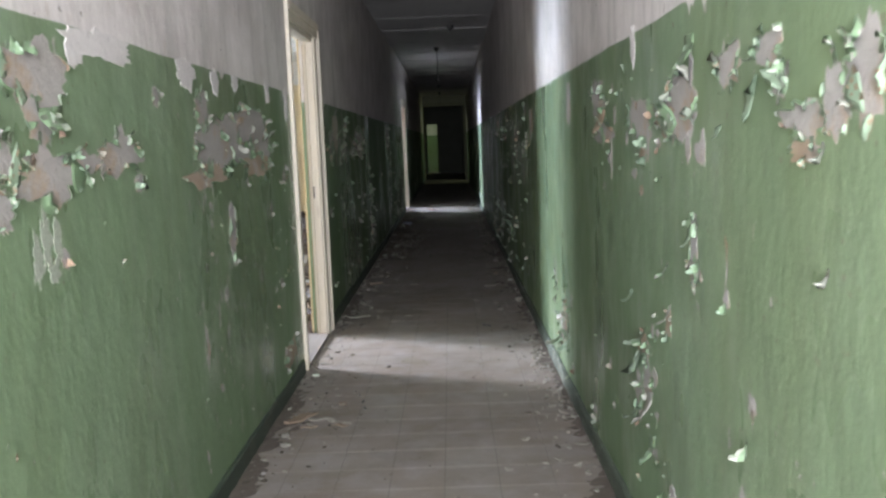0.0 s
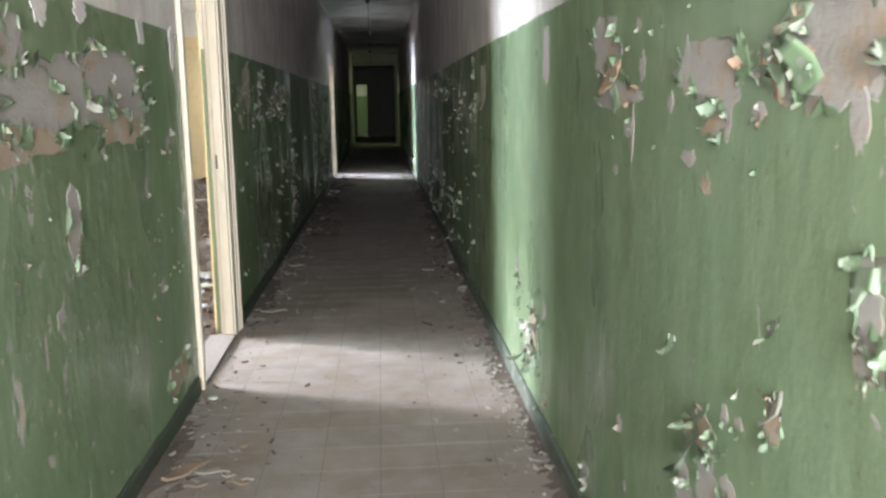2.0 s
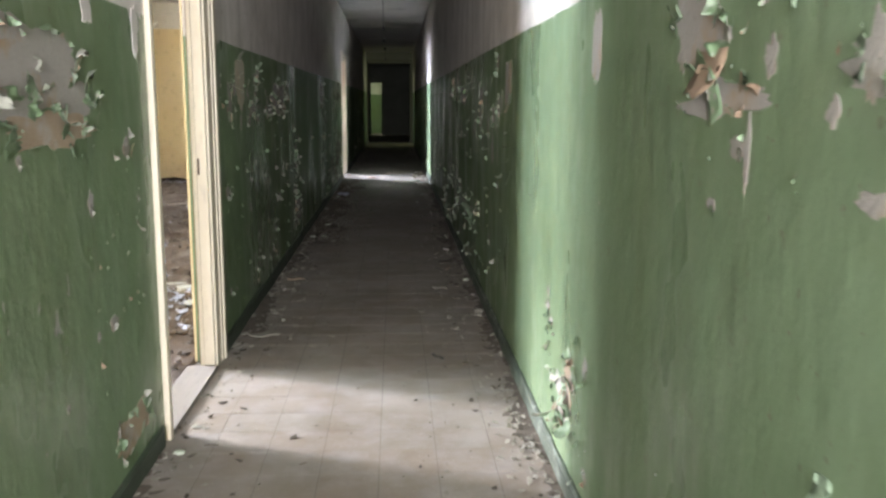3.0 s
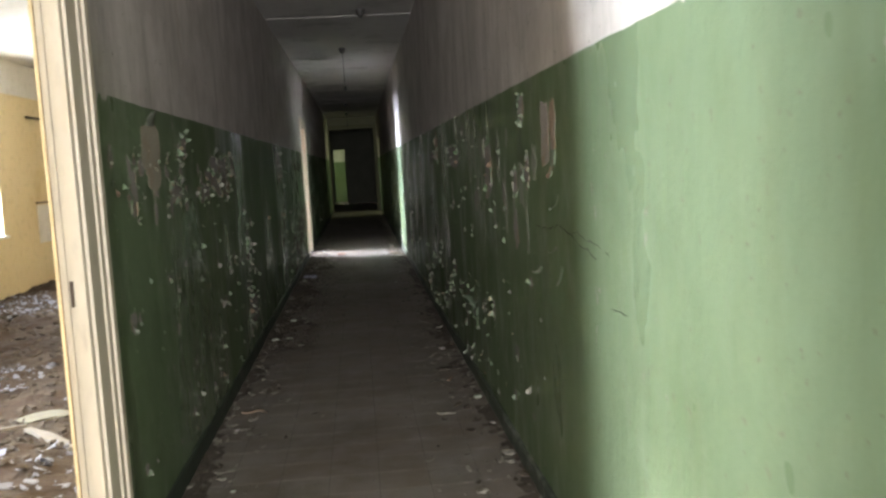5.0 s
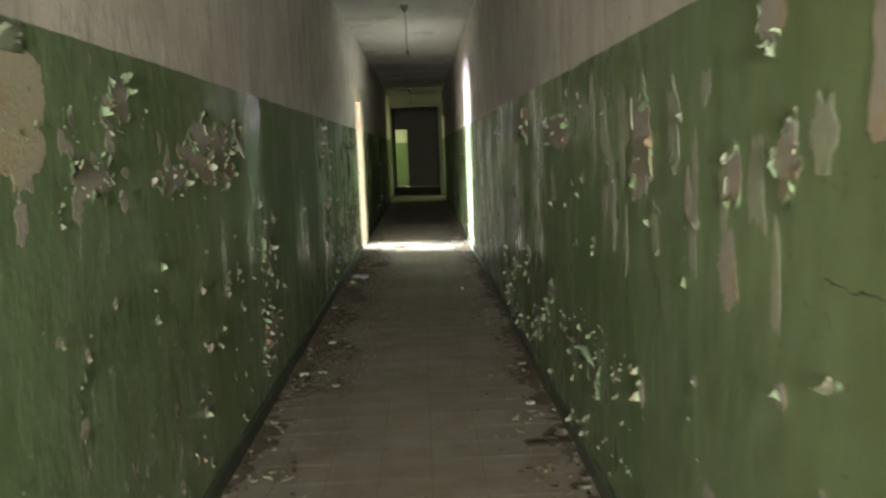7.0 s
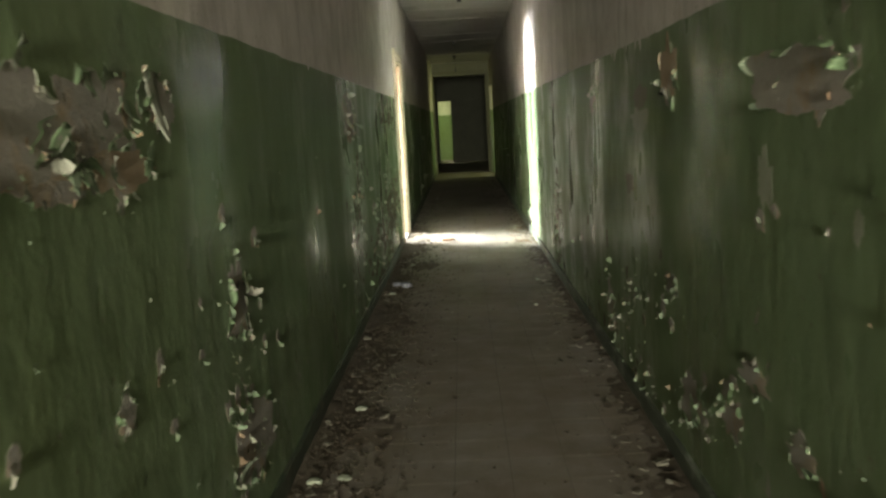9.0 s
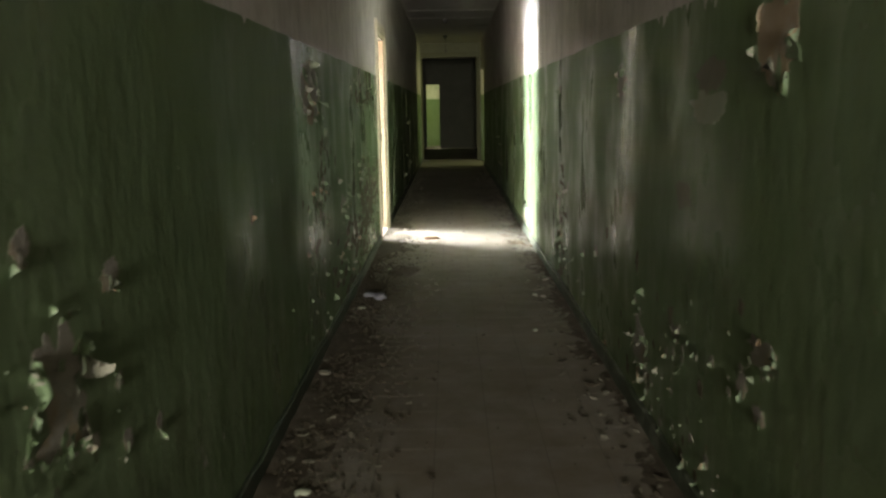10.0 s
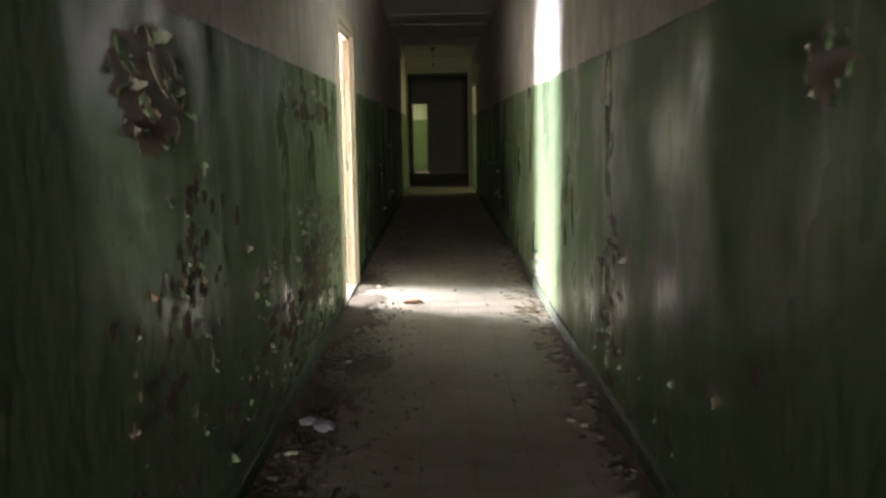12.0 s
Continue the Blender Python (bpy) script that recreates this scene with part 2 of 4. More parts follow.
def pierced(bm, x0, x1, y0, y1, z1, holes, z0=0.0):
    """A wall along y with openings (from, to, bottom, top) through it, cut in lengths."""
    y = y0
    for a, b, lo, hi in sorted(holes):
        box(bm, x0, x1, y, a, z0, z1)
        if lo > z0:
            box(bm, x0, x1, a, b, z0, lo)
        box(bm, x0, x1, a, b, hi, z1)
        y = b
    box(bm, x0, x1, y, y1, z0, z1)


# ---- the large structure ----
FD = 0.058           # depth of the wooden door frames
XB = XL - 0.11       # room side of the corridor's left wall
bm = bmesh.new()
pierced(bm, XB, XL, -1.9, YE, CEIL + 0.05, [(D1[0], D1[1] + 0.09, 0, DTOP), (D2[0], D2[1] + 0.09, 0, DTOP)])
wall_west = solid("wall_west", bm, WALL, "peeling green and whitewashed corridor wall with door openings", "wall")
bm = bmesh.new()
pierced(bm, XR, XR + 0.16, -1.9, YE, CEIL + 0.05, [(28.6, 30.3, 0, 2.25)])
wall_east = solid("wall_east", bm, WALL, "peeling green and whitewashed corridor wall", "wall")
bm = bmesh.new()
box(bm, XL - 0.11, -0.83, -2.06, -1.9, 0, CEIL)
box(bm, 0.47, XR + 0.16, -2.06, -1.9, 0, CEIL)
box(bm, -0.83, 0.47, -2.06, -1.9, 0, 0.5)
box(bm, -0.83, 0.47, -2.06, -1.9, 2.5, CEIL)
solid("wall_south", bm, WALL, "green and whitewashed end wall with a window opening", "wall")

# framed opening across the corridor, hall and end wall past it
EO = (-0.90, 0.47, 2.58)
# cross wall, its dimness held in the material's colour
bm = bmesh.new()
box(bm, -2.3, EO[0], YE, YE + 0.15, 0, CEIL + 0.05)
box(bm, EO[1], 1.9, YE, YE + 0.15, 0, CEIL + 0.05)
box(bm, EO[0], EO[1], YE, YE + 0.15, EO[2], CEIL + 0.05)
solid("wall_cross", bm, DIMWALL, "cross wall with a wide framed opening", "wall")
bm = bmesh.new()
pierced(bm, -1.4, -1.26, YE + 0.15, 37.6, CEIL + 0.05, [])
solid("wall_far_west", bm, WALL, "dark green and whitewashed far corridor wall", "wall")
bm = bmesh.new()
pierced(bm, 0.75, 0.9, YE + 0.15, 37.6, CEIL + 0.05, [])
solid("wall_far_east", bm, WALL, "dark far corridor wall", "wall")
# end wall, its gloom painted in by a dark material
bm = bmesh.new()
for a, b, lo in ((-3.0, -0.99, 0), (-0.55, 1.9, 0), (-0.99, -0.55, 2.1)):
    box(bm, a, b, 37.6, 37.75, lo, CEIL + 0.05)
solid("wall_north", bm, SHADEWALL, "end wall with a narrow doorway, shade put into its dark colour", "wall")
bm = bmesh.new()
box(bm, -2.6, 1.9, 39.6, 39.75, 0, CEIL + 0.05)
solid("wall_stair_hall", bm, WALL, "daylit green wall seen through the last doorway", "wall")
bm = bmesh.new()
pierced(bm, -2.6, -2.45, 37.75, 39.6, CEIL + 0.05, [(38.05, 39.15, 0.7, 2.3)])
box(bm, 1.75, 1.9, 37.75, 39.6, 0, CEIL + 0.05)
solid("wall_stair_sides", bm, WALL, "side walls of the last hall", "wall")
bm = bmesh.new()
box(bm, XR + 0.16, 2.95, 28.3, 28.45, 0, CEIL + 0.25)
box(bm, 1.9, 2.95, 30.6, 30.75, 0, CEIL + 0.25)
pierced(bm, 2.8, 2.95, 28.45, 30.6, CEIL + 0.25, [(28.7, 30.2, 0.9, 2.3)])
solid("wall_side_hall", bm, WALL, "walls of a small side hall with a window", "wall")

# ceiling of precast slabs that step a little from one to the next
bm = bmesh.new()
random.seed(4)
y = -2.06
while y < 40:
    dz = random.choice((0.0, 0.003, 0.006, 0.002, 0.008))
    box(bm, -3.1, 3.1, y + 0.006, y + 1.194, CEIL + dz, CEIL + 0.25) if y > 30.0 else box(bm, XL - 0.1, XR + 0.12, y + 0.006, y + 1.194, CEIL + dz, CEIL + 0.25)
    y += 1.2
box(bm, -3.2, 3.2, -2.06, 40.2, CEIL + 0.22, CEIL + 0.3)
solid("ceiling", bm, CEILING, "limewashed ceiling of stepped concrete slabs", "ceiling")

# rooms behind the left wall
bm = bmesh.new()
pierced(bm, XO - 0.35, XO, 2.4, 16.36, CEIL + 0.05, [(a, b, SILL, WTOP) for a, b in WINDOWS if b < 16])
wall_outer = solid("wall_outer", bm, YELLOW, "yellow limewashed outer wall with large windows", "wall")
bm = bmesh.new()
pierced(bm, XO - 0.35, XO, 16.36, 20.0, CEIL + 0.05, [(a, b, SILL, WTOP) for a, b in WINDOWS if b > 16])
solid("wall_outer_2", bm, GREYWALL, "stained grey limewashed outer wall with a window", "wall")
for i, (a, b, mat) in enumerate(((2.25, 2.4, YELLOW), (16.3, 16.36, YELLOW), (16.364, 16.42, GREYWALL), (20.0, 20.15, GREYWALL))):
    bm = bmesh.new()
    box(bm, XO - 0.35, XB, a, b, 0, CEIL + 0.05)
    solid("wall_room_%d" % (i + 1), bm, mat, "limewashed side wall of a room", "wall")
bm = bmesh.new()
pierced(bm, XB - 0.012, XB - 0.002, 2.4, 16.3, CEIL, [(D1[0], D1[1] + 0.09, 0, DTOP)])
solid("wall_room_lining", bm, YELLOW, "yellow limewashed room side of the corridor wall", "wall")
bm = bmesh.new()
pierced(bm, XB - 0.012, XB - 0.002, 16.42, 20.0, CEIL, [(D2[0], D2[1] + 0.09, 0, DTOP)])
solid("wall_room_lining_2", bm, GREYWALL, "grey limewashed room side of the corridor wall", "wall")
bm = bmesh.new()
box(bm, XO - 0.35, XB, 2.25, 20.15, CEIL - 0.01, CEIL + 0.25)
solid("ceiling_rooms", bm, WHITE, "white limewashed room ceiling", "ceiling")
bm = bmesh.new()
for a, b in ((2.4, 16.3), (16.42, 20.0)):
    box(bm, XO, XO + 0.004, a, b, 2.5, CEIL - 0.01)
    box(bm, XO, XB - 0.02, b - 0.004, b, 2.5, CEIL - 0.01)
solid("trim_white_band", bm, WHITE, "white limewash band under the room ceiling", "wall band")

# floor bed under tiles and rooms; ground outside
bm = bmesh.new()
box(bm, XL - 0.11, XR + 0.16, -2.06, 40.2, -0.2, -0.0014)
box(bm, -3.2, XL - 0.11, YE, 40.2, -0.2, -0.0014)
box(bm, XR + 0.16, 3.2, 28.2, 40.2, -0.2, -0.0014)
floor = solid("floor", bm, GROUT, "dusty corridor floor of small square tiles", "floor")
bm = bmesh.new()
box(bm, XO - 0.35, XB, 2.25, 20.15, -0.2, -0.01)
solid("floor_rooms", bm, RUBBLE, "litter-covered floor of the side rooms", "floor")
bm = bmesh.new()
bmesh.ops.create_grid(bm, x_segments=2, y_segments=2, size=1500, matrix=Matrix.Translation((0, 0, -0.8)))
solid("ground", bm, GROUND, "pale open ground outside the building", "ground")


# ---- skirting ----
def skirting(name, x, sgn, runs, mat, label):
    """Boards with an uneven, chipped top edge."""
    top = holder(name, label, "skirting", kind="structure")
    for a, b in runs:
        bm = bmesh.new()
        n = max(2, int((b - a) / 0.07))
        rings = []
        for k in range(n + 1):
            y = a + (b - a) * k / n
            h = 0.083 + 0.010 * noise.noise(Vector((y * 1.7, x * 9, 1))) + 0.007 * noise.noise(Vector((y * 9.0, x * 9, 7)))
            d = 0.017 + 0.004 * noise.noise(Vector((y * 5.0, x * 9, 3)))
            rings.append([bm.verts.new((x + sgn * u, y, v)) for u, v in ((0, 0), (d, 0), (d, h - 0.008), (d * 0.6, h), (0, h))])
        for p, q in zip(rings, rings[1:]):
            for i in range(5):
                bm.faces.new((p[i], p[(i + 1) % 5], q[(i + 1) % 5], q[i]))
        bm.faces.new(rings[0][::-1])
        bm.faces.new(rings[-1])
        part("board", bm, mat, top)


skirting("baseboard_west", XL, 1, [(-1.9, D1[0] - 0.1), (D1[1] + 0.20, D2[0] - 0.1), (D2[1] + 0.1, YE)], SKIRT, "dark green painted skirting board, dirty")
skirting("baseboard_east", XR, -1, [(-1.9, 28.58), (30.32, YE)], SKIRT_R, "worn dark skirting board with a grey top edge")


# ---- door frames ----
def door_frame(name, d, far_trim, mat_reveal, label, lock=True):
    """Cream frame lining an opening in the left wall: jambs, head, threshold and moulded trims."""
    a, b = d
    top = holder(name, label, "door frame", (XL, a, 0), "structure")
    inv = Matrix.Translation((-XL, -a, 0))

    def add(nm, bm, mat, lab=""):
        bm.transform(inv)
        return part(nm, bm, mat, top, lab)

    bm = bmesh.new()
    box(bm, XL - FD, XL + 0.004, b - 0.032, b + 0.088, 0.0, DTOP - 0.002, 0.004)
    jamb = add("jamb", bm, mat_reveal, "cream painted far jamb, paint worn to the wood")
    bm = bmesh.new()
    box(bm, XL - FD, XL + 0.004, a + 0.002, a + 0.032, 0.02, DTOP - 0.002, 0.004)
    add("jamb", bm, mat_reveal)
    bm = bmesh.new()
    box(bm, XL - FD, XL + 0.004, a + 0.032, b - 0.032, DTOP - 0.034, DTOP - 0.003, 0.004)
    add("head", bm, mat_reveal)
    bm = bmesh.new()
    box(bm, XL - FD - 0.006, XL - FD + 0.014, b - 0.043, b - 0.032, 0.02, DTOP - 0.05, 0.003)
    add("door_stop", bm, TRIM, "cream door stop with a bare brown edge")
    bm = bmesh.new()
    box(bm, XL - FD - 0.009, XL - FD - 0.006, b - 0.044, b - 0.030, 0.02, DTOP - 0.05, 0.001)
    add("bare_edge", bm, WOOD, "bare brown edge of the frame")
    bm = bmesh.new()
    box(bm, XB - 0.02, XL + 0.02, a + 0.002, b - 0.034, -0.012, 0.02, 0.004)
    add("threshold", bm, WOODGREY, "worn grey wooden threshold")
    for k, (o, w, p) in enumerate(((0.0, 0.085, 0.014), (0.085, 0.034, 0.020), (0.119, 0.036, 0.028))):
        w = w * far_trim / 0.155
        o = o * far_trim / 0.155
        bm = bmesh.new()
        box(bm, XL - 0.001, XL + p, b + o - 0.001, b + o + w - 0.0025, 0.0, DTOP + 0.06, 0.004)
        add("trim_moulding", bm, TRIM)
    bm = bmesh.new()
    box(bm, XL - 0.001, XL + 0.024, a - 0.045, a + 0.001, 0.0, DTOP + 0.12, 0.006)
    add("trim_moulding", bm, TRIM)
    for o, w, p in ((0.0, 0.055, 0.02), (0.055, 0.055, 0.026)):
        bm = bmesh.new()
        box(bm, XL - 0.001, XL + p, a + 0.002, b + far_trim - 0.003, DTOP + o, DTOP + o + w - 0.003, 0.004)
        add("head_moulding", bm, TRIM)
    bm = bmesh.new()
    box(bm, XL - FD + 0.016, XL - FD + 0.027, b - 0.0345, b - 0.030, 0.98, 1.06, 0.001)
    box(bm, XL - FD + 0.018, XL - FD + 0.025, b - 0.037, b - 0.030, 1.0, 1.02, 0.001)
    box(bm, XL - FD + 0.017, XL - FD + 0.026, b - 0.036, b - 0.030, 1.04, 1.046, 0.001)
    add("lock_plate", bm, METAL, "small rusty lock strike plate")
    if mat_reveal is PEELED:
        rnd = random.Random(3)
        for k in range(16):
            bm = bmesh.new()
            x0, z0 = XL - FD + rnd.choice((0.0, 0.0, 0.012, 0.03, 0.05)), rnd.uniform(0.06, 1.95)
            w, h = rnd.uniform(0.006, 0.022), rnd.uniform(0.03, 0.22)
            tube(bm, [(x0 + w / 2 + rnd.uniform(-0.003, 0.003), b - 0.0316, z0 + h * q / 5) for q in range(6)], [w * rnd.uniform(0.1, 0.5) for q in range(6)], 6)
            bmesh.ops.scale(bm, vec=(1, 0.06, 1), verts=bm.verts, space=Matrix.Translation((0, -(b - 0.0316), 0)))
            add("bare_wood", bm, WOOD)
    return top


WOODGREY = plain("worn_grey_wood", (0.12, 0.10, 0.085), (0.22, 0.19, 0.165), 9, 0.8, 0.4, (1, 0.2, 1))
door_frame("door_1", D1, 0.188, TRIM, "open doorway with moulded yellowed cream frame")
door_frame("door_2", D2, 0.10, PEELED, "open doorway with peeling cream frame")

# frame of the far opening, pale paint coloured down to its dim light
top = holder("door_3", "wide pale frame round the far corridor opening, dim light put into its colour", "door frame", (0, YE, 0), "structure")
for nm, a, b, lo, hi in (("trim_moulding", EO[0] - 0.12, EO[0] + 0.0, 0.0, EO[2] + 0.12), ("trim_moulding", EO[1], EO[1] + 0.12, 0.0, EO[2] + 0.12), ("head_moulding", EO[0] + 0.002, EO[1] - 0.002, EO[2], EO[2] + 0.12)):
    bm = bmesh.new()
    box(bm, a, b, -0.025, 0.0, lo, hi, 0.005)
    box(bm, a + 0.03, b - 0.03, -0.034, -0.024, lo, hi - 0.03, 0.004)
    part(nm, bm, DIMTRIM, top)
bm = bmesh.new()
box(bm, EO[0], EO[1], 0.0, 0.15, -0.01, 0.012, 0.004)
part("threshold", bm, WOODGREY, top)


# ---- windows ----
def window(i, a, b):
    top = holder("window_%d" % i, "large white-framed window, overexposed daylight behind", "window", (XO, (a + b) / 2, SILL), "structure")
    w, h = (b - a), WTOP - SILL
    for nm, y0, y1, z0, z1 in (("window_frame", -w / 2, -w / 2 + 0.06, 0, h), ("window_frame", w / 2 - 0.06, w / 2, 0, h), ("window_frame", -w / 2 + 0.06, w / 2 - 0.06, 0, 0.06),
                               ("window_frame", -w / 2 + 0.06, w / 2 - 0.06, h - 0.06, h), ("mullion", -0.03, 0.03, 0.06, h - 0.06), ("transom", -w / 2 + 0.06, w / 2 - 0.06, h * 0.7, h * 0.7 + 0.05)):
        bm = bmesh.new()
        box(bm, -0.24, -0.17, y0, y1, z0, z1, 0.005)
        part(nm, bm, WINPAINT, top)
    bm = bmesh.new()
    box(bm, -0.17, 0.05, -w / 2 - 0.04, w / 2 + 0.04, -0.035, -0.002, 0.006)
    part("window_sill", bm, WINPAINT, top)


for i, (a, b) in enumerate(WINDOWS):
    window(i + 1, a, b)


# ---- peeled patches, curled paint and cracks on the corridor walls ----
def sheet(w, h, curl, seed, n=3, m=4, thick=0.0009):
    """A curled paint flake: attached along z = 0, free edge up and away from the wall (x). Vertices and faces, underside faces last."""
    rnd = random.Random(seed)
    taper, skew, twist = rnd.uniform(0.25, 0.9), rnd.uniform(-0.4, 0.4), rnd.uniform(-0.5, 0.5)
    front = []
    for j in range(m + 1):
        v = j / m
        for i in range(n + 1):
            u = i / n - 0.5
            a = curl * v * (1 + twist * u)
            r = h / max(curl, 0.2)
            wide = w * (1 - (1 - taper) * v ** 1.5)
            jag = rnd.uniform(-0.10, 0.10) * h if j == m else rnd.uniform(-0.03, 0.03) * h
            front.append(((1 - math.cos(a)) * r, u * wide + skew * w * v + rnd.uniform(-0.04, 0.04) * w, math.sin(a) * r + jag))
    back = [(x - thick - 0.0005, y, z) for x, y, z in front]
    faces, under = [], []
    k, row = len(front), n + 1
    for j in range(m):
        for i in range(n):
            a = j * row + i
            faces.append((a, a + 1, a + row + 1, a + row))
            under.append((k + a + row, k + a + row + 1, k + a + 1, k + a))
    rim = [i for i in range(row)] + [j * row + n for j in range(1, m + 1)] + [m * row + i for i in range(n - 1, -1, -1)] + [j * row for j in range(m - 1, 0, -1)]
    for a, b in zip(rim, rim[1:] + rim[:1]):
        faces.append((b, a, k + a, k + b))
    return front + back, faces, under


def two_tone(n, a, b, c):
    """Colour that differs from flake to flake."""
    r = n.math("FRACT", n.math("ADD", n.chance(), n.math("MULTIPLY", n.island(), 7.3)))
    col = n.mix(n.ramp(r, 0.25, 0.6), a, b)
    return n.mix(n.ramp(r, 0.80, 0.86), col, c)


nf = Nodes("curled_paint_underside")
UNDER = nf.done(nf.mix(nf.ramp(nf.noise(40, 3), 0.5, 0.7, 0, 0.3), two_tone(nf, (0.175, 0.24, 0.16), (0.275, 0.265, 0.225), (0.25, 0.165, 0.11)), (0.36, 0.35, 0.28)), 0.7, nf.noise(90, 3), 0.2, 0.002)
nf = Nodes("curled_green_paint")
FRONT = nf.done(two_tone(nf, (0.125, 0.185, 0.10), (0.165, 0.24, 0.14), (0.24, 0.31, 0.215)), 0.5, nf.noise(60, 3), 0.2, 0.002)
FLAKES = []
for i in range(14):
    vs, fs, us = sheet(1.0, 1.0, (0.6, 0.9, 1.2, 1.5, 1.9)[i % 5], i)
    me = bpy.data.meshes.new("paint_flake")
    me.from_pydata(vs, [], fs + us)
    me.materials.append(UNDER if i % 3 else FRONT)
    me.materials.append(UNDER)
    for j, p in enumerate(me.polygons):
        p.material_index = 1 if j >= len(fs) else 0
        p.use_smooth = True
    FLAKES.append((vs, fs, us, me))


TONGUES = []
for i in range(8):
    vs, fs, us = sheet(1.0, 1.0, (0.22, 0.35, 0.5, 0.7)[i % 4], 40 + i, 4, 5)
    me = bpy.data.meshes.new("paint_tongue")
    me.from_pydata(vs, [], fs + us)
    me.materials.append(FRONT)
    me.materials.append(UNDER)
    for j, p in enumerate(me.polygons):
        p.material_index = 1 if j >= len(fs) else 0
        p.use_smooth = True
    TONGUES.append(me)


def blotch(name, wall, face, sgn, y, z, w, h, mat, seed, rough=0.28, proud=0.0008, square=2.0, top=0.0):
    """A torn patch where the paint has come off: an angular outline with bites and spurs. top: how far it may pass the green paint's edge."""
    rnd = random.Random(seed)
    n = 72 if w * h > 0.004 else 20
    off = Vector((rnd.uniform(0, 90), rnd.uniform(0, 90), 0))
    lim = DADO - 0.006 - z + top
    corners = [rnd.uniform(0.80, 1.12) for _ in range(max(7, n // 4))]
    outline = []
    for k in range(n):
        t = 2 * math.pi * k / n
        c, s = math.cos(t), math.sin(t)
        r = 1 / (abs(c) ** square + abs(s) ** square) ** (1 / square)
        q = k / n * len(corners)
        i, f = int(q), q - int(q)
        tear = corners[i] * (1 - f) + corners[(i + 1) % len(corners)] * f
        big = noise.noise(Vector((c * 1.3, s * 1.3, 0)) + off)
        mid = noise.noise(Vector((c * 3.6, s * 3.6, 5)) + off)
        r *= (1 + rough * (0.9 * big + 0.75 * mid)) * (1 + rough * 1.6 * (tear - 1)) * (1 + rnd.uniform(-0.045, 0.045))
        outline.append((c * r * w / 2, s * r * h / 2))
    vs = [(sgn * proud, a, min(b, lim)) for a, b in outline] + [(0, a * 1.01, min(b * 1.01, lim + 0.002)) for a, b in outline] + [(sgn * proud, 0, min(0, lim))]
    fs = []
    for k in range(n):
        q = (k + 1) % n
        fs += [(k, q, 2 * n), (q, k, n + k, n + q)]
    if sgn < 0:
        fs = [f[::-1] for f in fs]
    me = bpy.data.meshes.new(name)
    me.from_pydata(vs, [], fs)
    me.materials.append(mat)
    ob = new(name, me)
    ob.location = (face, y, z)
    ob.parent = wall
    return [(a, min(b, lim)) for a, b in outline]


def lip(wall, face, sgn, y, z, outline, k0, run, reach, curl, seed):
    """A strip of paint still held along the patch's edge that lifts and curls off the wall over the bare plaster."""
    rnd = random.Random(seed)
    n, rows = len(outline), 3
    front = []
    for i in range(run + 1):
        a, b = outline[(k0 + i) % n]
        d = max(1e-4, math.hypot(a, b))
        ia, ib = -a / d, -b / d
        e = max(0.2, math.sin(math.pi * (i + 0.5) / (run + 1))) ** 0.5 * reach * rnd.uniform(0.75, 1.1)
        for j in range(rows + 1):
            g = curl * j / rows
            along, lift = math.sin(g) / curl * e - 0.005, (1 - math.cos(g)) / curl * e + 0.0022
            front.append((sgn * lift, a + ia * along, b + ib * along))
    back = [(p - sgn * 0.0011, q, r) for p, q, r in front]
    k, w = len(front), rows + 1
    fs, under = [], []
    for i in range(run):
        for j in range(rows):
            m = i * w + j
            fs.append((m, m + 1, m + w + 1, m + w))
            under.append((k + m + w, k + m + w + 1, k + m + 1, k + m))
        m = i * w + rows
        fs.append((m, k + m, k + m + w, m + w))
    me = bpy.data.meshes.new("paint_flap")
    me.from_pydata(front + back, [], fs + under)
    me.materials.append(FRONT)
    me.materials.append(UNDER)
    for i, p in enumerate(me.polygons):
        p.material_index = 1 if i >= len(fs) or rnd.random() < 0.12 else 0
        p.use_smooth = True
    ob = new("paint_flap", me)
    ob.location = (face, y, z)
    ob.parent = wall


def flake_pose(face, sgn, y, z, w, h, hang):
    """hang: degrees of turn in the wall's plane; 0 has the free edge up, 180 down."""
    side = Matrix.Diagonal((sgn, 1, 1, 1))
    return Matrix.Translation((face + sgn * 0.002, y, z)) @ side @ Matrix.Rotation(radians(hang), 4, "X") @ Matrix.Diagonal(((w * h) ** 0.5, w, h, 1))


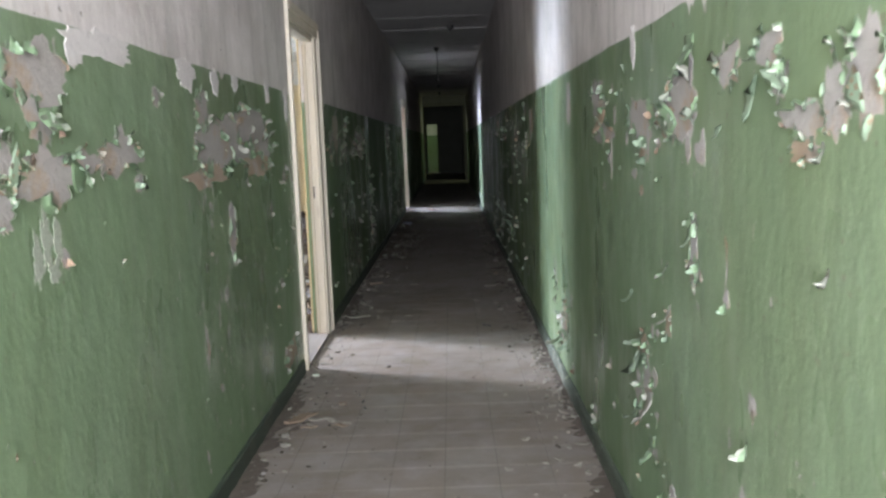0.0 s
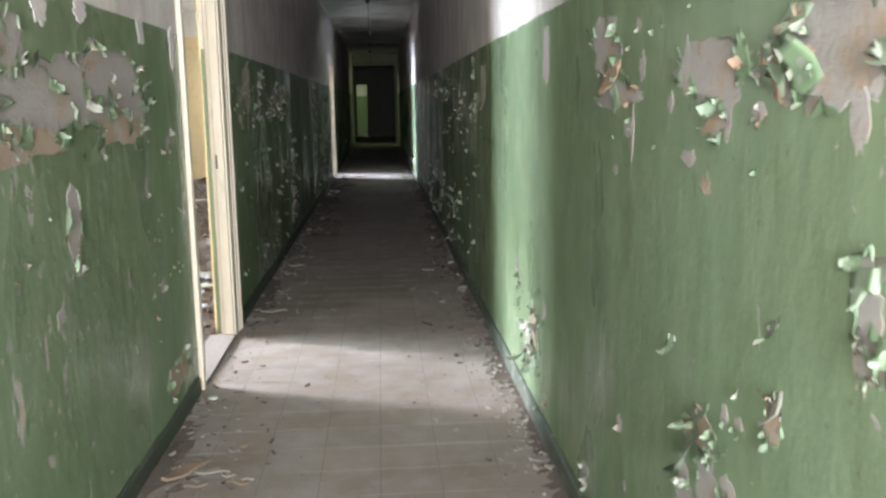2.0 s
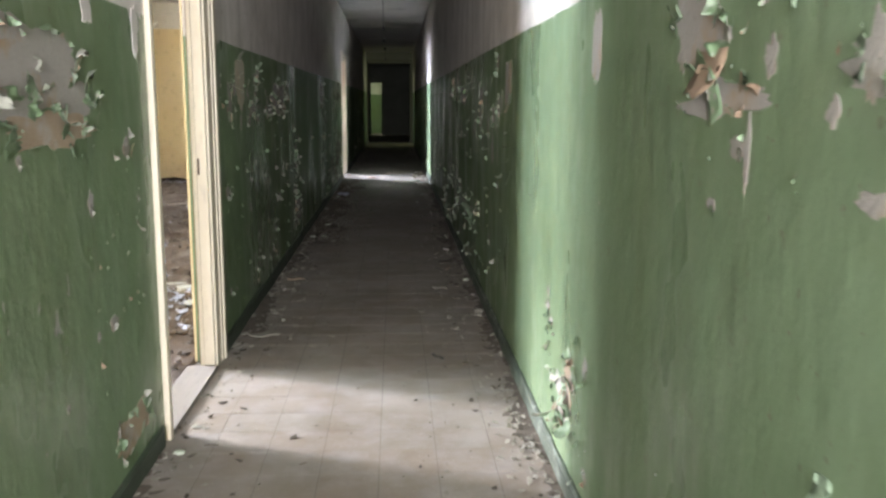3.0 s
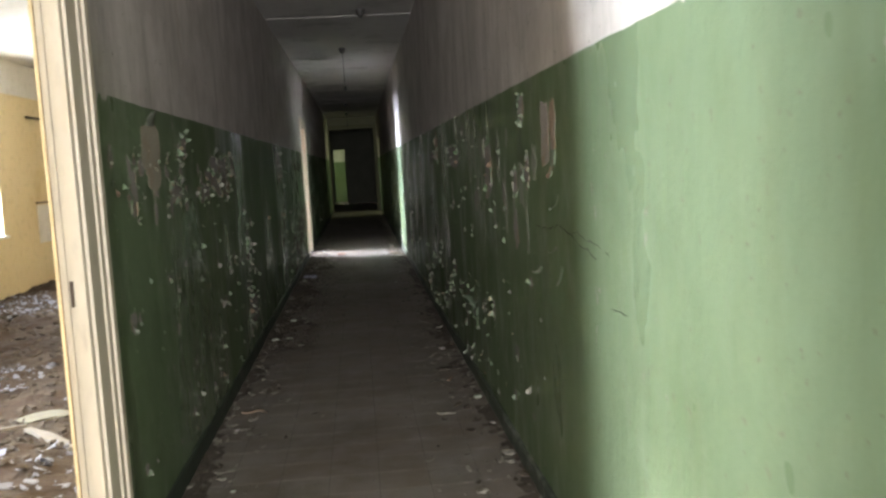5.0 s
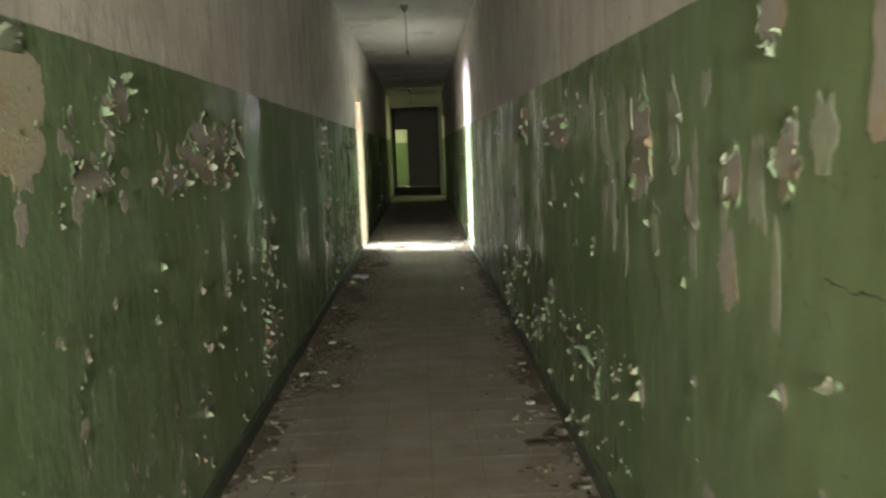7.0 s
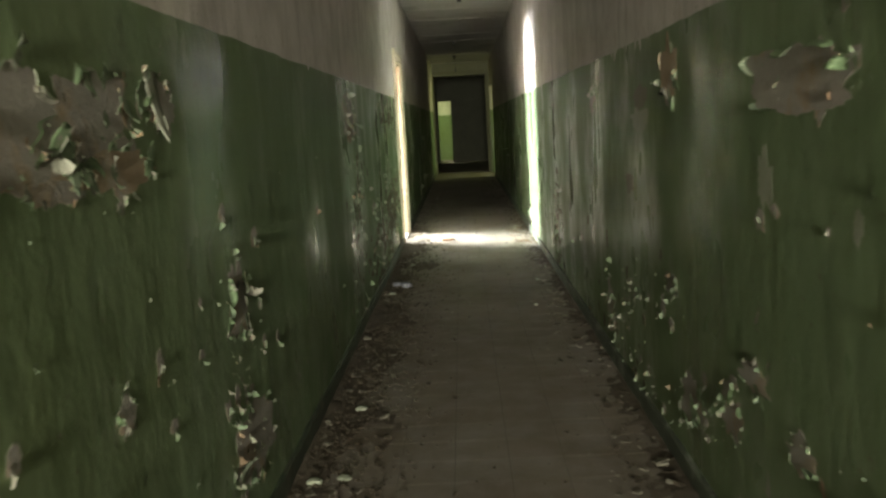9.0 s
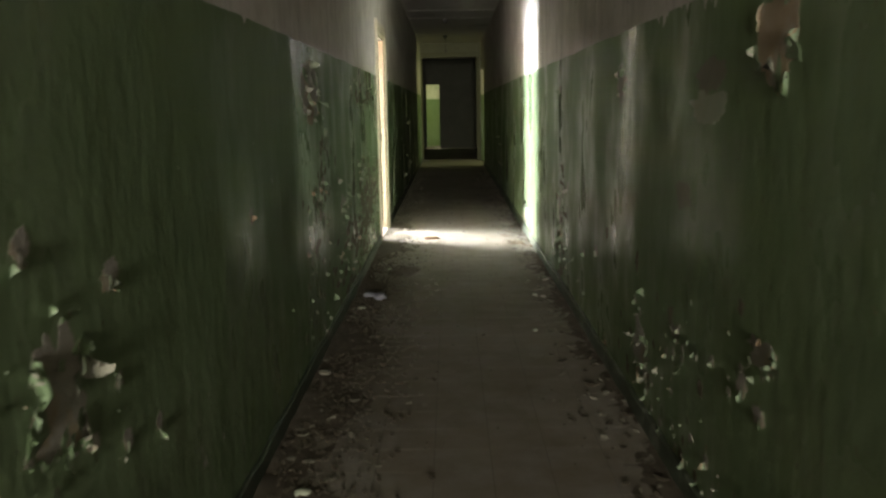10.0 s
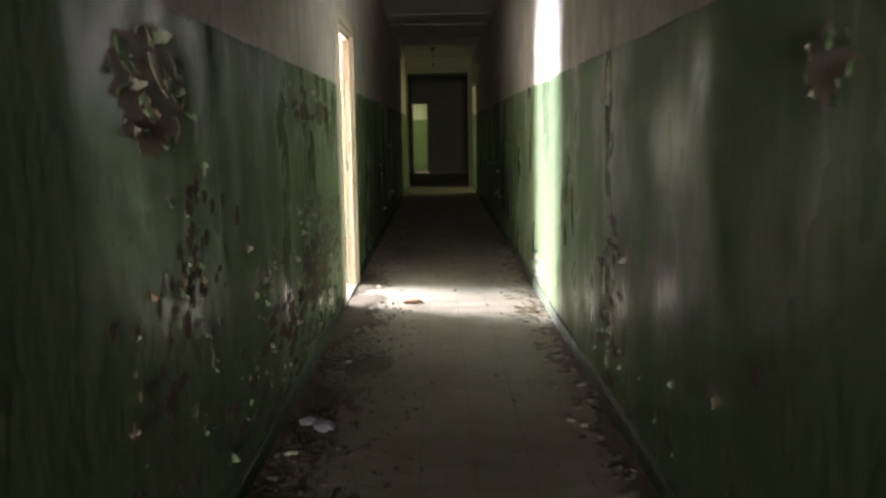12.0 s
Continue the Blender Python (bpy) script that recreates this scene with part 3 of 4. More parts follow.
# peeled patches: centre along the corridor and up, width, height; an o marks the ochre undercoat
WEST = [(1.589, 1.518, 0.32, 0.15), (1.60, 1.42, 0.16, 0.10), (1.624, 1.292, 0.37, 0.13), (2.049, 1.336, 0.30, 0.12), (1.82, 1.315, 0.24, 0.05), (1.40, 1.333, 0.10, 0.12), (1.38, 1.222, 0.10, 0.10),
        (3.30, 1.372, 0.95, 0.21), (3.02, 1.34, 0.50, 0.20), (2.905, 1.49, 0.17, 0.14), (3.72, 1.44, 0.56, 0.21), (3.92, 1.31, 0.42, 0.17), (2.95, 1.245, 0.52, 0.085, "o"), (3.81, 1.255, 0.64, 0.10, "o"),
        (3.25, 0.992, 0.11, 0.25), (4.36, 0.213, 0.40, 0.15, "o"), (2.40, 1.513, 0.07, 0.06), (2.20, 1.25, 0.09, 0.05),
        (7.415, 1.51, 0.17, 0.13), (7.173, 1.285, 0.29, 0.10), (7.89, 1.27, 0.40, 0.10), (8.30, 1.38, 0.36, 0.20), (8.62, 1.38, 0.42, 0.20), (8.75, 1.28, 0.50, 0.09, "o"), (8.45, 1.27, 0.30, 0.08),
        (6.39, 1.33, 0.15, 0.20), (9.04, 1.42, 0.22, 0.13), (9.60, 0.82, 0.20, 0.30), (9.67, 0.33, 0.55, 0.28), (8.65, 0.77, 0.10, 0.08), (12.64, 1.40, 0.48, 0.27)]
EAST = [(0.853, 1.404, 0.13, 0.16), (0.947, 1.372, 0.09, 0.11), (1.057, 1.347, 0.17, 0.075), (1.06, 1.297, 0.14, 0.036, "o"), (1.177, 1.414, 0.075, 0.055), (1.23, 1.478, 0.14, 0.07), (1.467, 1.468, 0.15, 0.08),
        (1.86, 1.40, 0.30, 0.17), (1.99, 1.37, 0.20, 0.11), (2.296, 1.381, 0.37, 0.11), (2.285, 1.285, 0.10, 0.08, "o"), (2.95, 1.34, 0.46, 0.08), (3.09, 1.485, 0.32, 0.15),
        (1.73, 1.04, 0.07, 0.18), (1.712, 0.993, 0.08, 0.065), (2.31, 0.67, 0.16, 0.09, "o"), (2.26, 0.58, 0.13, 0.12), (2.38, 0.49, 0.10, 0.16), (1.985, 0.81, 0.07, 0.09, "o"), (2.31, 1.165, 0.05, 0.045, "o"),
        (4.34, 0.30, 0.28, 0.20), (4.22, 0.42, 0.18, 0.15, "o"), (3.285, 0.153, 0.08, 0.07), (7.42, 1.33, 0.26, 0.26), (6.454, 1.556, 0.12, 0.12),
        (8.20, 0.42, 0.22, 0.15), (9.29, 0.59, 0.24, 0.09), (8.93, 0.50, 0.20, 0.09), (10.225, 1.477, 0.26, 0.25, "o"), (12.16, 1.423, 0.20, 0.17)]
EAST_LOW = [(6.65, 1.27, 0.09, 0.13), (6.384, 1.29, 0.10, 0.14), (9.50, 0.42, 0.26, 0.14), (9.95, 0.30, 0.30, 0.18), (10.247, 0.677, 0.22, 0.10), (11.678, 0.306, 0.26, 0.22),
            (14.38, 0.5, 0.16, 0.5), (14.45, 1.5, 0.1, 0.2), (17.3, 0.2, 0.5, 0.2)]
OCHRE = plain("ochre_undercoat", (0.27, 0.175, 0.105), (0.38, 0.30, 0.245), 11, 0.92, 0.5, spot=(0.36, 0.325, 0.30))


def peel(wall, face, sgn, patches, columns, seed, stuff_label):
    """Patches with flakes round them, then columns of small chips (y0, y1, z0, z1, count)."""
    rnd = random.Random(seed)
    budget = 290
    joined_v, joined_f, joined_m = [], [], []

    def flake(y, z, w, h, hang, single):
        nonlocal budget
        vs, fs, us, me = rnd.choice(FLAKES)
        m = flake_pose(face, sgn, y, z, w, h, hang)
        if single and budget > 0:
            budget -= 1
            ob = new("paint_flake", me)
            ob.matrix_basis = m
            ob.parent = wall
        else:
            o = len(joined_v)
            joined_v.extend(tuple(m @ Vector(v)) for v in vs)
            for f in fs + us:
                joined_f.append(tuple(o + i for i in f))
            joined_m.extend([0 if rnd.random() < 0.55 else 1] * len(fs) + [1] * len(us))

    for q, (y, z, w, h, *old) in enumerate(patches):
        outline = blotch("plaster_patch", wall, face, sgn, y, z, w, h, OCHRE if old else PLASTER, seed * 100 + q, 0.5, 0.0003 + 0.00012 * (q % 8))
        k = rnd.randrange(6)
        while k < len(outline) - 3:
            run = rnd.randint(3, 8)
            reach = min(0.036, 0.30 * min(w, h)) * rnd.choice((0.3, 0.45, 0.6, 1.0))
            if max(outline[(k + i) % len(outline)][1] for i in range(run + 1)) < DADO - 0.04 - z:
                lip(wall, face, sgn, y, z, outline, k, run, reach, rnd.uniform(0.5, 1.9), seed * 1000 + q * 40 + k)
            k += run + rnd.randint(3, 18)
        for k in range(0, len(outline), 2):
            a, b = outline[k]
            if rnd.random() < 0.86:
                continue
            s = rnd.uniform(0.014, 0.036) * (1.5 if w * h > 0.05 else 1.0)
            lean = rnd.choice((90, 90, 120, 60, 140, 40, 270))
            flake(y + a, min(z + b, DADO - 0.05), s, s * rnd.uniform(0.7, 2.2), lean + rnd.uniform(-45, 45), True)
        for k in range(int(min(2, w * h / 0.02))):
            a, b = rnd.choice(outline)
            ob = new("paint_tongue", rnd.choice(TONGUES))
            g = rnd.uniform(0.03, 0.07)
            turn = 180 + rnd.uniform(-30, 30) if b > 0 else rnd.uniform(-35, 35)
            ob.matrix_basis = flake_pose(face, sgn, y + a, min(z + b * 1.02, DADO - 0.07 if b <= 0 else DADO - 0.01), g * rnd.uniform(0.8, 1.8), g * rnd.uniform(0.8, 1.5), turn)
            ob.parent = wall
        for k in range(int(w * h / 0.03)):
            flake(y + rnd.uniform(-0.45, 0.45) * w, z + rnd.uniform(-0.45, 0.4) * h, rnd.uniform(0.01, 0.022), rnd.uniform(0.015, 0.04), rnd.uniform(50, 170), k % 2 == 0)
    for y0, y1, z0, z1, count in columns:
        for k in range(count):
            y, z = rnd.uniform(y0, y1), rnd.uniform(z0, z1)
            for again in range(3):   # chips gather in clumps
                if noise.noise(Vector((y * 3.1, z * 4.3, seed))) > -0.02:
                    break
                y, z = rnd.uniform(y0, y1), rnd.uniform(z0, z1)
            s = rnd.choice((0.006, 0.008, 0.010, 0.013, 0.018, 0.024, 0.032)) * rnd.uniform(0.8, 1.2)
            flake(y, z, s, s * rnd.uniform(1.0, 2.4), rnd.choice((90, 90, 90, 70, 115)) + rnd.uniform(-35, 35), rnd.random() < 0.25)
            if rnd.random() < 0.45:
                blotch("plaster_patch", wall, face, sgn, y, z + s * 0.5, s * rnd.uniform(1.4, 2.8), s * rnd.uniform(1.2, 2.4), PLASTER, rnd.random(), 0.45, rnd.uniform(0.0003, 0.0011)) if s > 0.013 else None
    me = bpy.data.meshes.new("paint_flakes")
    me.from_pydata(joined_v, [], joined_f)
    me.materials.append(FRONT)
    me.materials.append(UNDER)
    me.polygons.foreach_set("material_index", joined_m)
    ob = new("paint_flakes", me)
    ob.parent = wall
    tagged(ob, stuff_label, kind="stuff")


peel(wall_west, XL, 1, WEST, [(1.2, 4.6, 0.1, 1.2, 34), (4.0, 4.6, 0.6, 1.25, 34), (6.1, 6.5, 1.15, 1.45, 16), (6.3, 9.0, 1.18, 1.5, 110), (6.2, 9.9, 0.1, 1.1, 125), (9.3, 9.9, 0.1, 1.0, 50), (10.0, 12.5, 0.2, 1.5, 8),
                              (12.3, 13.2, 0.1, 1.4, 60), (13.2, 16.7, 0.08, 0.95, 150), (14.4, 16.7, 1.25, 1.58, 70), (18.2, 24, 0.1, 1.5, 60)], 11, "many small curled chips of green paint")
peel(wall_east, XR, -1, EAST + EAST_LOW, [(0.7, 3.3, 0.1, 1.3, 16), (2.0, 3.2, 1.2, 1.55, 30), (1.9, 2.45, 0.2, 0.75, 30), (3.9, 4.7, 0.08, 0.6, 70), (5.8, 7.2, 0.1, 1.0, 18), (6.9, 9.3, 0.9, 1.55, 50),
                                          (7.4, 8.8, 0.1, 0.65, 115), (9.4, 11.8, 0.08, 0.6, 150), (10, 14.6, 0.1, 0.9, 20), (14.0, 14.7, 0.1, 0.8, 50), (18, 24, 0.1, 1.4, 80)], 12, "many small curled chips of green paint")

# pale sheen painted beside a knocked-out hole, large torn tongue, loose triangle of paint
STREAK = plain("thin_worn_paint_and_sheen", (0.20, 0.235, 0.165), (0.31, 0.31, 0.26), 12, 0.8, 0.4)
HOLE = plain("dark_broken_render", (0.13, 0.115, 0.09), (0.21, 0.19, 0.155), 16, 0.95, 0.8)
rect = blotch("plaster_patch", wall_east, XR, -1, 9.0, 1.395, 0.60, 0.16, PLASTER, 70, 0.25, 0.001, 4.0)
for k in (4, 14, 22, 30, 60):
    lip(wall_east, XR, -1, 9.0, 1.395, rect, k, 5, 0.05, 1.6, 70 + k)
# gloss reflection below the hole, put in as a pale flat patch
blotch("scrape_and_sheen_patch", wall_east, XR, -1, 10.79, 1.31, 0.34, 0.10, STREAK, 77, 0.35, 0.0010, 3.0)
BEIGE = plain("beige_old_plaster", (0.34, 0.30, 0.235), (0.42, 0.375, 0.30), 9, 0.92, 0.4, spot=(0.36, 0.27, 0.18))
blotch("plaster_patch", wall_west, XL, 1, 6.75, 1.49, 0.34, 0.18, BEIGE, 61, 0.15, 0.0012, 5.0)
blotch("plaster_patch", wall_west, XL, 1, 6.77, 1.38, 0.24, 0.16, BEIGE, 62, 0.3, 0.0010, 3.0)
blotch("plaster_patch", wall_east, XR, -1, 6.028, 1.435, 0.125, 0.23, PLASTER, 63, 0.25, 0.0010, 4.0)
blotch("plaster_patch", wall_east, XR, -1, 5.905, 1.455, 0.08, 0.17, OCHRE, 64, 0.35, 0.0012, 3.0)
tall = blotch("plaster_patch", wall_east, XR, -1, 3.955, 1.49, 0.11, 0.20, PLASTER, 66, 0.25, 0.0010, 3.0)
lip(wall_east, XR, -1, 3.955, 1.49, tall, 50, 6, 0.02, 1.2, 66)
blotch("broken_hole", wall_east, XR, -1, 10.765, 1.41, 0.30, 0.11, HOLE, 72, 0.4, 0.0013)
blotch("broken_hole", wall_east, XR, -1, 11.05, 1.02, 0.2, 0.09, HOLE, 73, 0.4, 0.0013)
blotch("brown_patch", wall_west, XL, 1, 12.62, 1.30, 0.22, 0.11, plain("brown_render", (0.20, 0.14, 0.10), (0.28, 0.21, 0.16), 10, 0.95, 0.5), 75, 0.3, 0.0014)
for wall, face, sgn, y, z, w, h, hang, k in ((wall_east, XR, -1, 5.90, 1.375, 0.075, 0.10, 180, 0), (wall_east, XR, -1, 5.854, 1.225, 0.035, 0.07, 175, 3), (wall_east, XR, -1, 5.845, 0.985, 0.035, 0.07, 180, 6), (wall_east, XR, -1, 6.19, 0.945, 0.05, 0.04, 185, 9), (wall_east, XR, -1, 5.915, 1.045, 0.04, 0.035, 175, 4), (wall_east, XR, -1, 1.332, 1.41, 0.06, 0.06, 175, 5), (wall_east, XR, -1, 1.534, 1.345, 0.05, 0.035, 170, 1), (wall_east, XR, -1, 1.76, 1.57, 0.09, 0.09, 180, 6), (wall_east, XR, -1, 3.0, 1.43, 0.16, 0.09, 180, 10), (wall_east, XR, -1, 2.0, 0.975, 0.06, 0.05, 150, 3), (wall_east, XR, -1, 2.483, 0.825, 0.05, 0.055, 175, 8), (wall_east, XR, -1, 2.36, 0.64, 0.11, 0.09, 130, 2), (wall_east, XR, -1, 2.22, 0.55, 0.09, 0.12, 165, 7), (wall_east, XR, -1, 2.29, 0.73, 0.09, 0.07, 150, 9), (wall_east, XR, -1, 2.19, 0.42, 0.07, 0.10, 170, 12), (wall_east, XR, -1, 2.40, 0.46, 0.06, 0.08, 160, 4), (wall_east, XR, -1, 1.98, 0.86, 0.06, 0.07, 155, 13), (wall_east, XR, -1, 4.32, 0.36, 0.10, 0.10, 165, 6), (wall_east, XR, -1, 4.20, 0.26, 0.09, 0.08, 190, 3), (wall_east, XR, -1, 4.46, 0.24, 0.12, 0.09, 150, 9), (wall_east, XR, -1, 1.75, 1.11, 0.06, 0.06, 170, 11), (wall_west, XL, 1, 1.647, 1.45, 0.12, 0.06, 185, 6), (wall_west, XL, 1, 12.46, 1.53, 0.11, 0.09, 175, 0), (wall_west, XL, 1, 12.68, 1.52, 0.10, 0.11, 190, 5), (wall_west, XL, 1, 12.84, 1.44, 0.07, 0.14, 165, 3), (wall_west, XL, 1, 12.58, 1.41, 0.08, 0.07, 200, 6), (wall_west, XL, 1, 6.75, 1.575, 0.15, 0.06, 2, 10),
                                             (wall_east, XR, -1, 8.22, 0.47, 0.16, 0.13, 25, 7), (wall_east, XR, -1, 1.30, 1.42, 0.04, 0.05, 110, 2), (wall_east, XR, -1, 0.97, 1.10, 0.035, 0.04, 120, 8),
                                             (wall_west, XL, 1, 8.98, 1.50, 0.09, 0.16, 185, 5), (wall_west, XL, 1, 1.66, 1.42, 0.06, 0.05, 110, 1), (wall_east, XR, -1, 0.80, 1.45, 0.045, 0.05, 120, 1)):
    ob = new("paint_flake", FLAKES[k][3])
    ob.matrix_basis = flake_pose(face, sgn, y, z, w, h, hang)
    ob.parent = wall


for k in range(34):
    rnd = random.Random(500 + k)
    y, z = rnd.choice((rnd.uniform(6.2, 9.2), rnd.uniform(6.9, 8.0))), rnd.uniform(1.0, 1.5)
    blotch("plaster_patch", wall_east, XR, -1, y, z, rnd.uniform(0.04, 0.13), rnd.uniform(0.07, 0.24), STREAK if k % 5 else PLASTER, 500 + k, 0.5, rnd.uniform(0.0003, 0.0011))
for k in range(26):
    rnd = random.Random(700 + k)
    blotch("plaster_patch", wall_west, XL, 1, rnd.uniform(6.3, 9.2), rnd.gauss(1.32, 0.07), rnd.uniform(0.03, 0.12), rnd.uniform(0.03, 0.10), PLASTER, 700 + k, 0.5, rnd.uniform(0.0003, 0.0011))
for k in range(14):
    rnd = random.Random(800 + k)
    blotch("plaster_patch", wall_east, XR, -1, rnd.uniform(1.6, 3.3), rnd.gauss(1.38, 0.07), rnd.uniform(0.015, 0.08), rnd.uniform(0.03, 0.12), PLASTER, 800 + k, 0.5, rnd.uniform(0.0003, 0.0011))
blotch("scrape_and_sheen_patch", wall_west, XL, 1, 12.62, 1.46, 0.6, 0.24, PLASTER, 901, 0.35, 0.0012)
for k, (y, z, w, h) in enumerate(((1.52, 1.10, 0.05, 0.10), (1.57, 1.13, 0.05, 0.13), (1.63, 1.14, 0.04, 0.10), (1.60, 1.07, 0.06, 0.06))):
    blotch("thin_scrape", wall_west, XL, 1, y, z, w, h, STREAK, 940 + k, 0.7, 0.0005 + 0.0002 * k)
SPLASH = plain("limewash_run", (0.45, 0.41, 0.39), (0.58, 0.54, 0.515), 5, 0.92, 0.3)
for k, (y, z, w, h) in enumerate(((2.738, 1.61, 0.20, 0.11), (3.125, 1.60, 0.11, 0.10), (4.128, 1.61, 0.09, 0.10), (3.45, 1.62, 0.10, 0.07), (1.996, 1.625, 0.42, 0.075), (1.80, 1.60, 0.09, 0.09), (4.62, 1.58, 0.07, 0.16))):
    blotch("limewash_run", wall_west, XL, 1, y, z, w, h, SPLASH, 910 + k, 0.4, 0.0014 + 0.0002 * k, 3.0, 0.03)
blotch("limewash_run", wall_east, XR, -1, 2.42, 1.61, 0.07, 0.12, SPLASH, 930, 0.4, 0.0014, 3.0, 0.03)
# dark loosened flakes and the shadows they cast, painted as flat spots
FLAKESHADE = plain("dark_flakes_and_shade", (0.06, 0.05, 0.032), (0.13, 0.10, 0.07), 18, 0.95, 0.6)
rnd = random.Random(31)
for wall, face, sgn, y, z, sy, sz, count in ((wall_west, XL, 1, 15.75, 0.55, 0.55, 0.20, 190), (wall_west, XL, 1, 14.4, 0.30, 0.55, 0.14, 60), (wall_west, XL, 1, 13.0, 0.92, 0.13, 0.13, 30), (wall_west, XL, 1, 12.7, 0.45, 0.35, 0.3, 24), (wall_west, XL, 1, 15.5, 1.45, 0.5, 0.07, 26), (wall_east, XR, -1, 14.38, 0.5, 0.12, 0.25, 40), (wall_east, XR, -1, 11.5, 0.35, 0.6, 0.2, 20)):
    for k in range(count):
        s = rnd.uniform(0.012, 0.048)
        blotch("flake_shade_spot", wall, face, sgn, rnd.gauss(y, sy), max(0.1, min(1.58, rnd.gauss(z, sz))), s * (4.5 if y > 14 else 1.5), s * rnd.uniform(0.8, 2.0), FLAKESHADE, rnd.random(), 0.55, rnd.uniform(0.0003, 0.0011))


CRACK = plain("dark_crack", (0.03, 0.028, 0.018), (0.06, 0.05, 0.035), 20, 0.95, 0.3)


def crack(wall, face, sgn, pts, seed):
    rnd = random.Random(seed)
    bm = bmesh.new()
    path = []
    for (y0, z0), (y1, z1) in zip(pts, pts[1:]):
        for k in range(8):
            path.append((face - sgn * 0.0004, y0 + (y1 - y0) * k / 8, z0 + (z1 - z0) * k / 8 + rnd.uniform(-0.004, 0.004)))
    tube(bm, path, [rnd.uniform(0.0005, 0.0026) for _ in path], 5)
    part("crack", bm, CRACK, wall, "thin dark crack in the plaster")


crack(wall_east, XR, -1, [(6.24, 1.10), (6.15, 1.094), (6.0, 1.102), (5.86, 1.124), (5.73, 1.103), (5.626, 1.115), (5.53, 1.096), (5.44, 1.10), (5.25, 1.07)], 1)
crack(wall_east, XR, -1, [(5.70, 1.10), (5.60, 1.075), (5.5, 1.07), (5.40, 1.05)], 2)
crack(wall_east, XR, -1, [(5.28, 0.93), (5.1, 0.94)], 3)


# ---- ceiling lamps without bulbs ----
def pendant(y, x, drop, label):
    top = holder("pendant_lamp", label, "pendant lamp", (x, y, CEIL))
    bm = bmesh.new()
    tube(bm, [(0, 0, 0.05), (0, 0, -0.012), (0, 0, -0.05), (0, 0, -0.075)], [0.045, 0.045, 0.034, 0.012], 14)
    part("ceiling_rose", bm, DARKMETAL, top, "dark round ceiling rose")
    if drop:
        bm = bmesh.new()
        tube(bm, [(0, 0, -0.07), (0.008, 0, -0.07 - drop * 0.4), (0.006, 0.004, -0.07 - drop * 0.8), (0.012, 0.004, -0.07 - drop)], 0.005, 6)
        part("flex", bm, DARKMETAL, top, "thin dark electric flex")
        bm = bmesh.new()
        z = -0.07 - drop
        tube(bm, [(0.012, 0.004, z + 0.01), (0.012, 0.004, z - 0.012), (0.012, 0.004, z - 0.05)], [0.010, 0.021, 0.019], 12)
        part("lamp_holder", bm, DARKMETAL, top, "empty black lamp holder")
    return top


pendant(14.75, -0.19, 0.43, "bare hanging flex with an empty lamp holder")
pendant(12.0, 0.04, 0.0, "dark ceiling rose of a missing lamp")
pendant(24.6, -0.28, 0.0, "dark ceiling rose of a missing lamp")
pendant(28.2, -0.30, 0.25, "short hanging flex with an empty lamp holder")


# ---- litter on the corridor floor ----
def scraps(name, mat, items, label, kind="stuff", category="litter"):
    """Flat broken bits lying on the floor, joined: (x, y, z, size, thickness, tilt)."""
    rnd = random.Random(len(items))
    vs, fs = [], []
    for x, y, z, s, th, tilt in items:
        n = rnd.randint(4, 7)
        m = Matrix.Translation((x, y, z)) @ Euler((rnd.uniform(-tilt, tilt), rnd.uniform(-tilt, tilt), rnd.uniform(0, 6.28))).to_matrix().to_4x4()
        o = len(vs)
        ring = []
        for k in range(n):
            a = 6.283 * (k + rnd.uniform(-0.3, 0.3)) / n
            r = s * rnd.uniform(0.72, 1.0)
            ring.append((r * math.cos(a), r * 0.62 * math.sin(a)))
        for a, b in ring:
            vs.append(tuple(m @ Vector((a, b, 0.25 * abs(a)))))
        for a, b in ring:
            vs.append(tuple(m @ Vector((a * 0.93, b * 0.93, th + 0.25 * abs(a)))))
        fs.append(tuple(o + n + k for k in range(n)))
        fs.append(tuple(o + k for k in reversed(range(n))))
        fs += [(o + k, o + (k + 1) % n, o + n + (k + 1) % n, o + n + k) for k in range(n)]
    me = bpy.data.meshes.new(name)
    me.from_pydata(vs, [], fs)
    me.materials.append(mat)
    return tagged(new(name, me), label, category, kind=kind)


rnd = random.Random(21)
chips, dirt = [], []
for k in range(3000):
    y = rnd.uniform(0.5, 27)
    right = rnd.random() < 0.5
    far = min(0.7, rnd.expovariate(1 / (0.12 if y < 11 or right else 0.2)))
    x = XR - 0.02 - far if right else XL + 0.02 + far
    s = rnd.choice((0.005, 0.007, 0.009, 0.012, 0.017, 0.024, 0.03)) * rnd.uniform(0.7, 1.3) * (0.75 if far > 0.3 or y < 6 else 1)
    (dirt if rnd.random() < (0.45 if y < 9.2 else 0.68) else chips).append((x, y, 0.001, s, 0.0025, 0.25))
for k in range(2400):
    y = rnd.uniform(9.8, 17.0)
    dirt.append((XL + 0.03 + abs(rnd.gauss(0, 0.2)), y, 0.001, rnd.uniform(0.004, 0.019), 0.004, 0.5))
for k in range(420):
    dirt.append((rnd.uniform(XL, XR), rnd.uniform(0.5, 24), 0.0005, rnd.uniform(0.003, 0.008), 0.002, 0.1))
for k in range(130):
    chips.append((XR - 0.03 - abs(rnd.gauss(0, 0.07)), rnd.uniform(3.6, 5.4), 0.002, rnd.choice((0.004, 0.006, 0.009, 0.014, 0.02)), 0.004, 0.7))
scraps("paint_chips", CHIP, chips, "fallen flakes of paint and plaster along the walls")
scraps("dirt_crumbs", DIRT, dirt, "dark crumbs of dirt and mould on the floor")


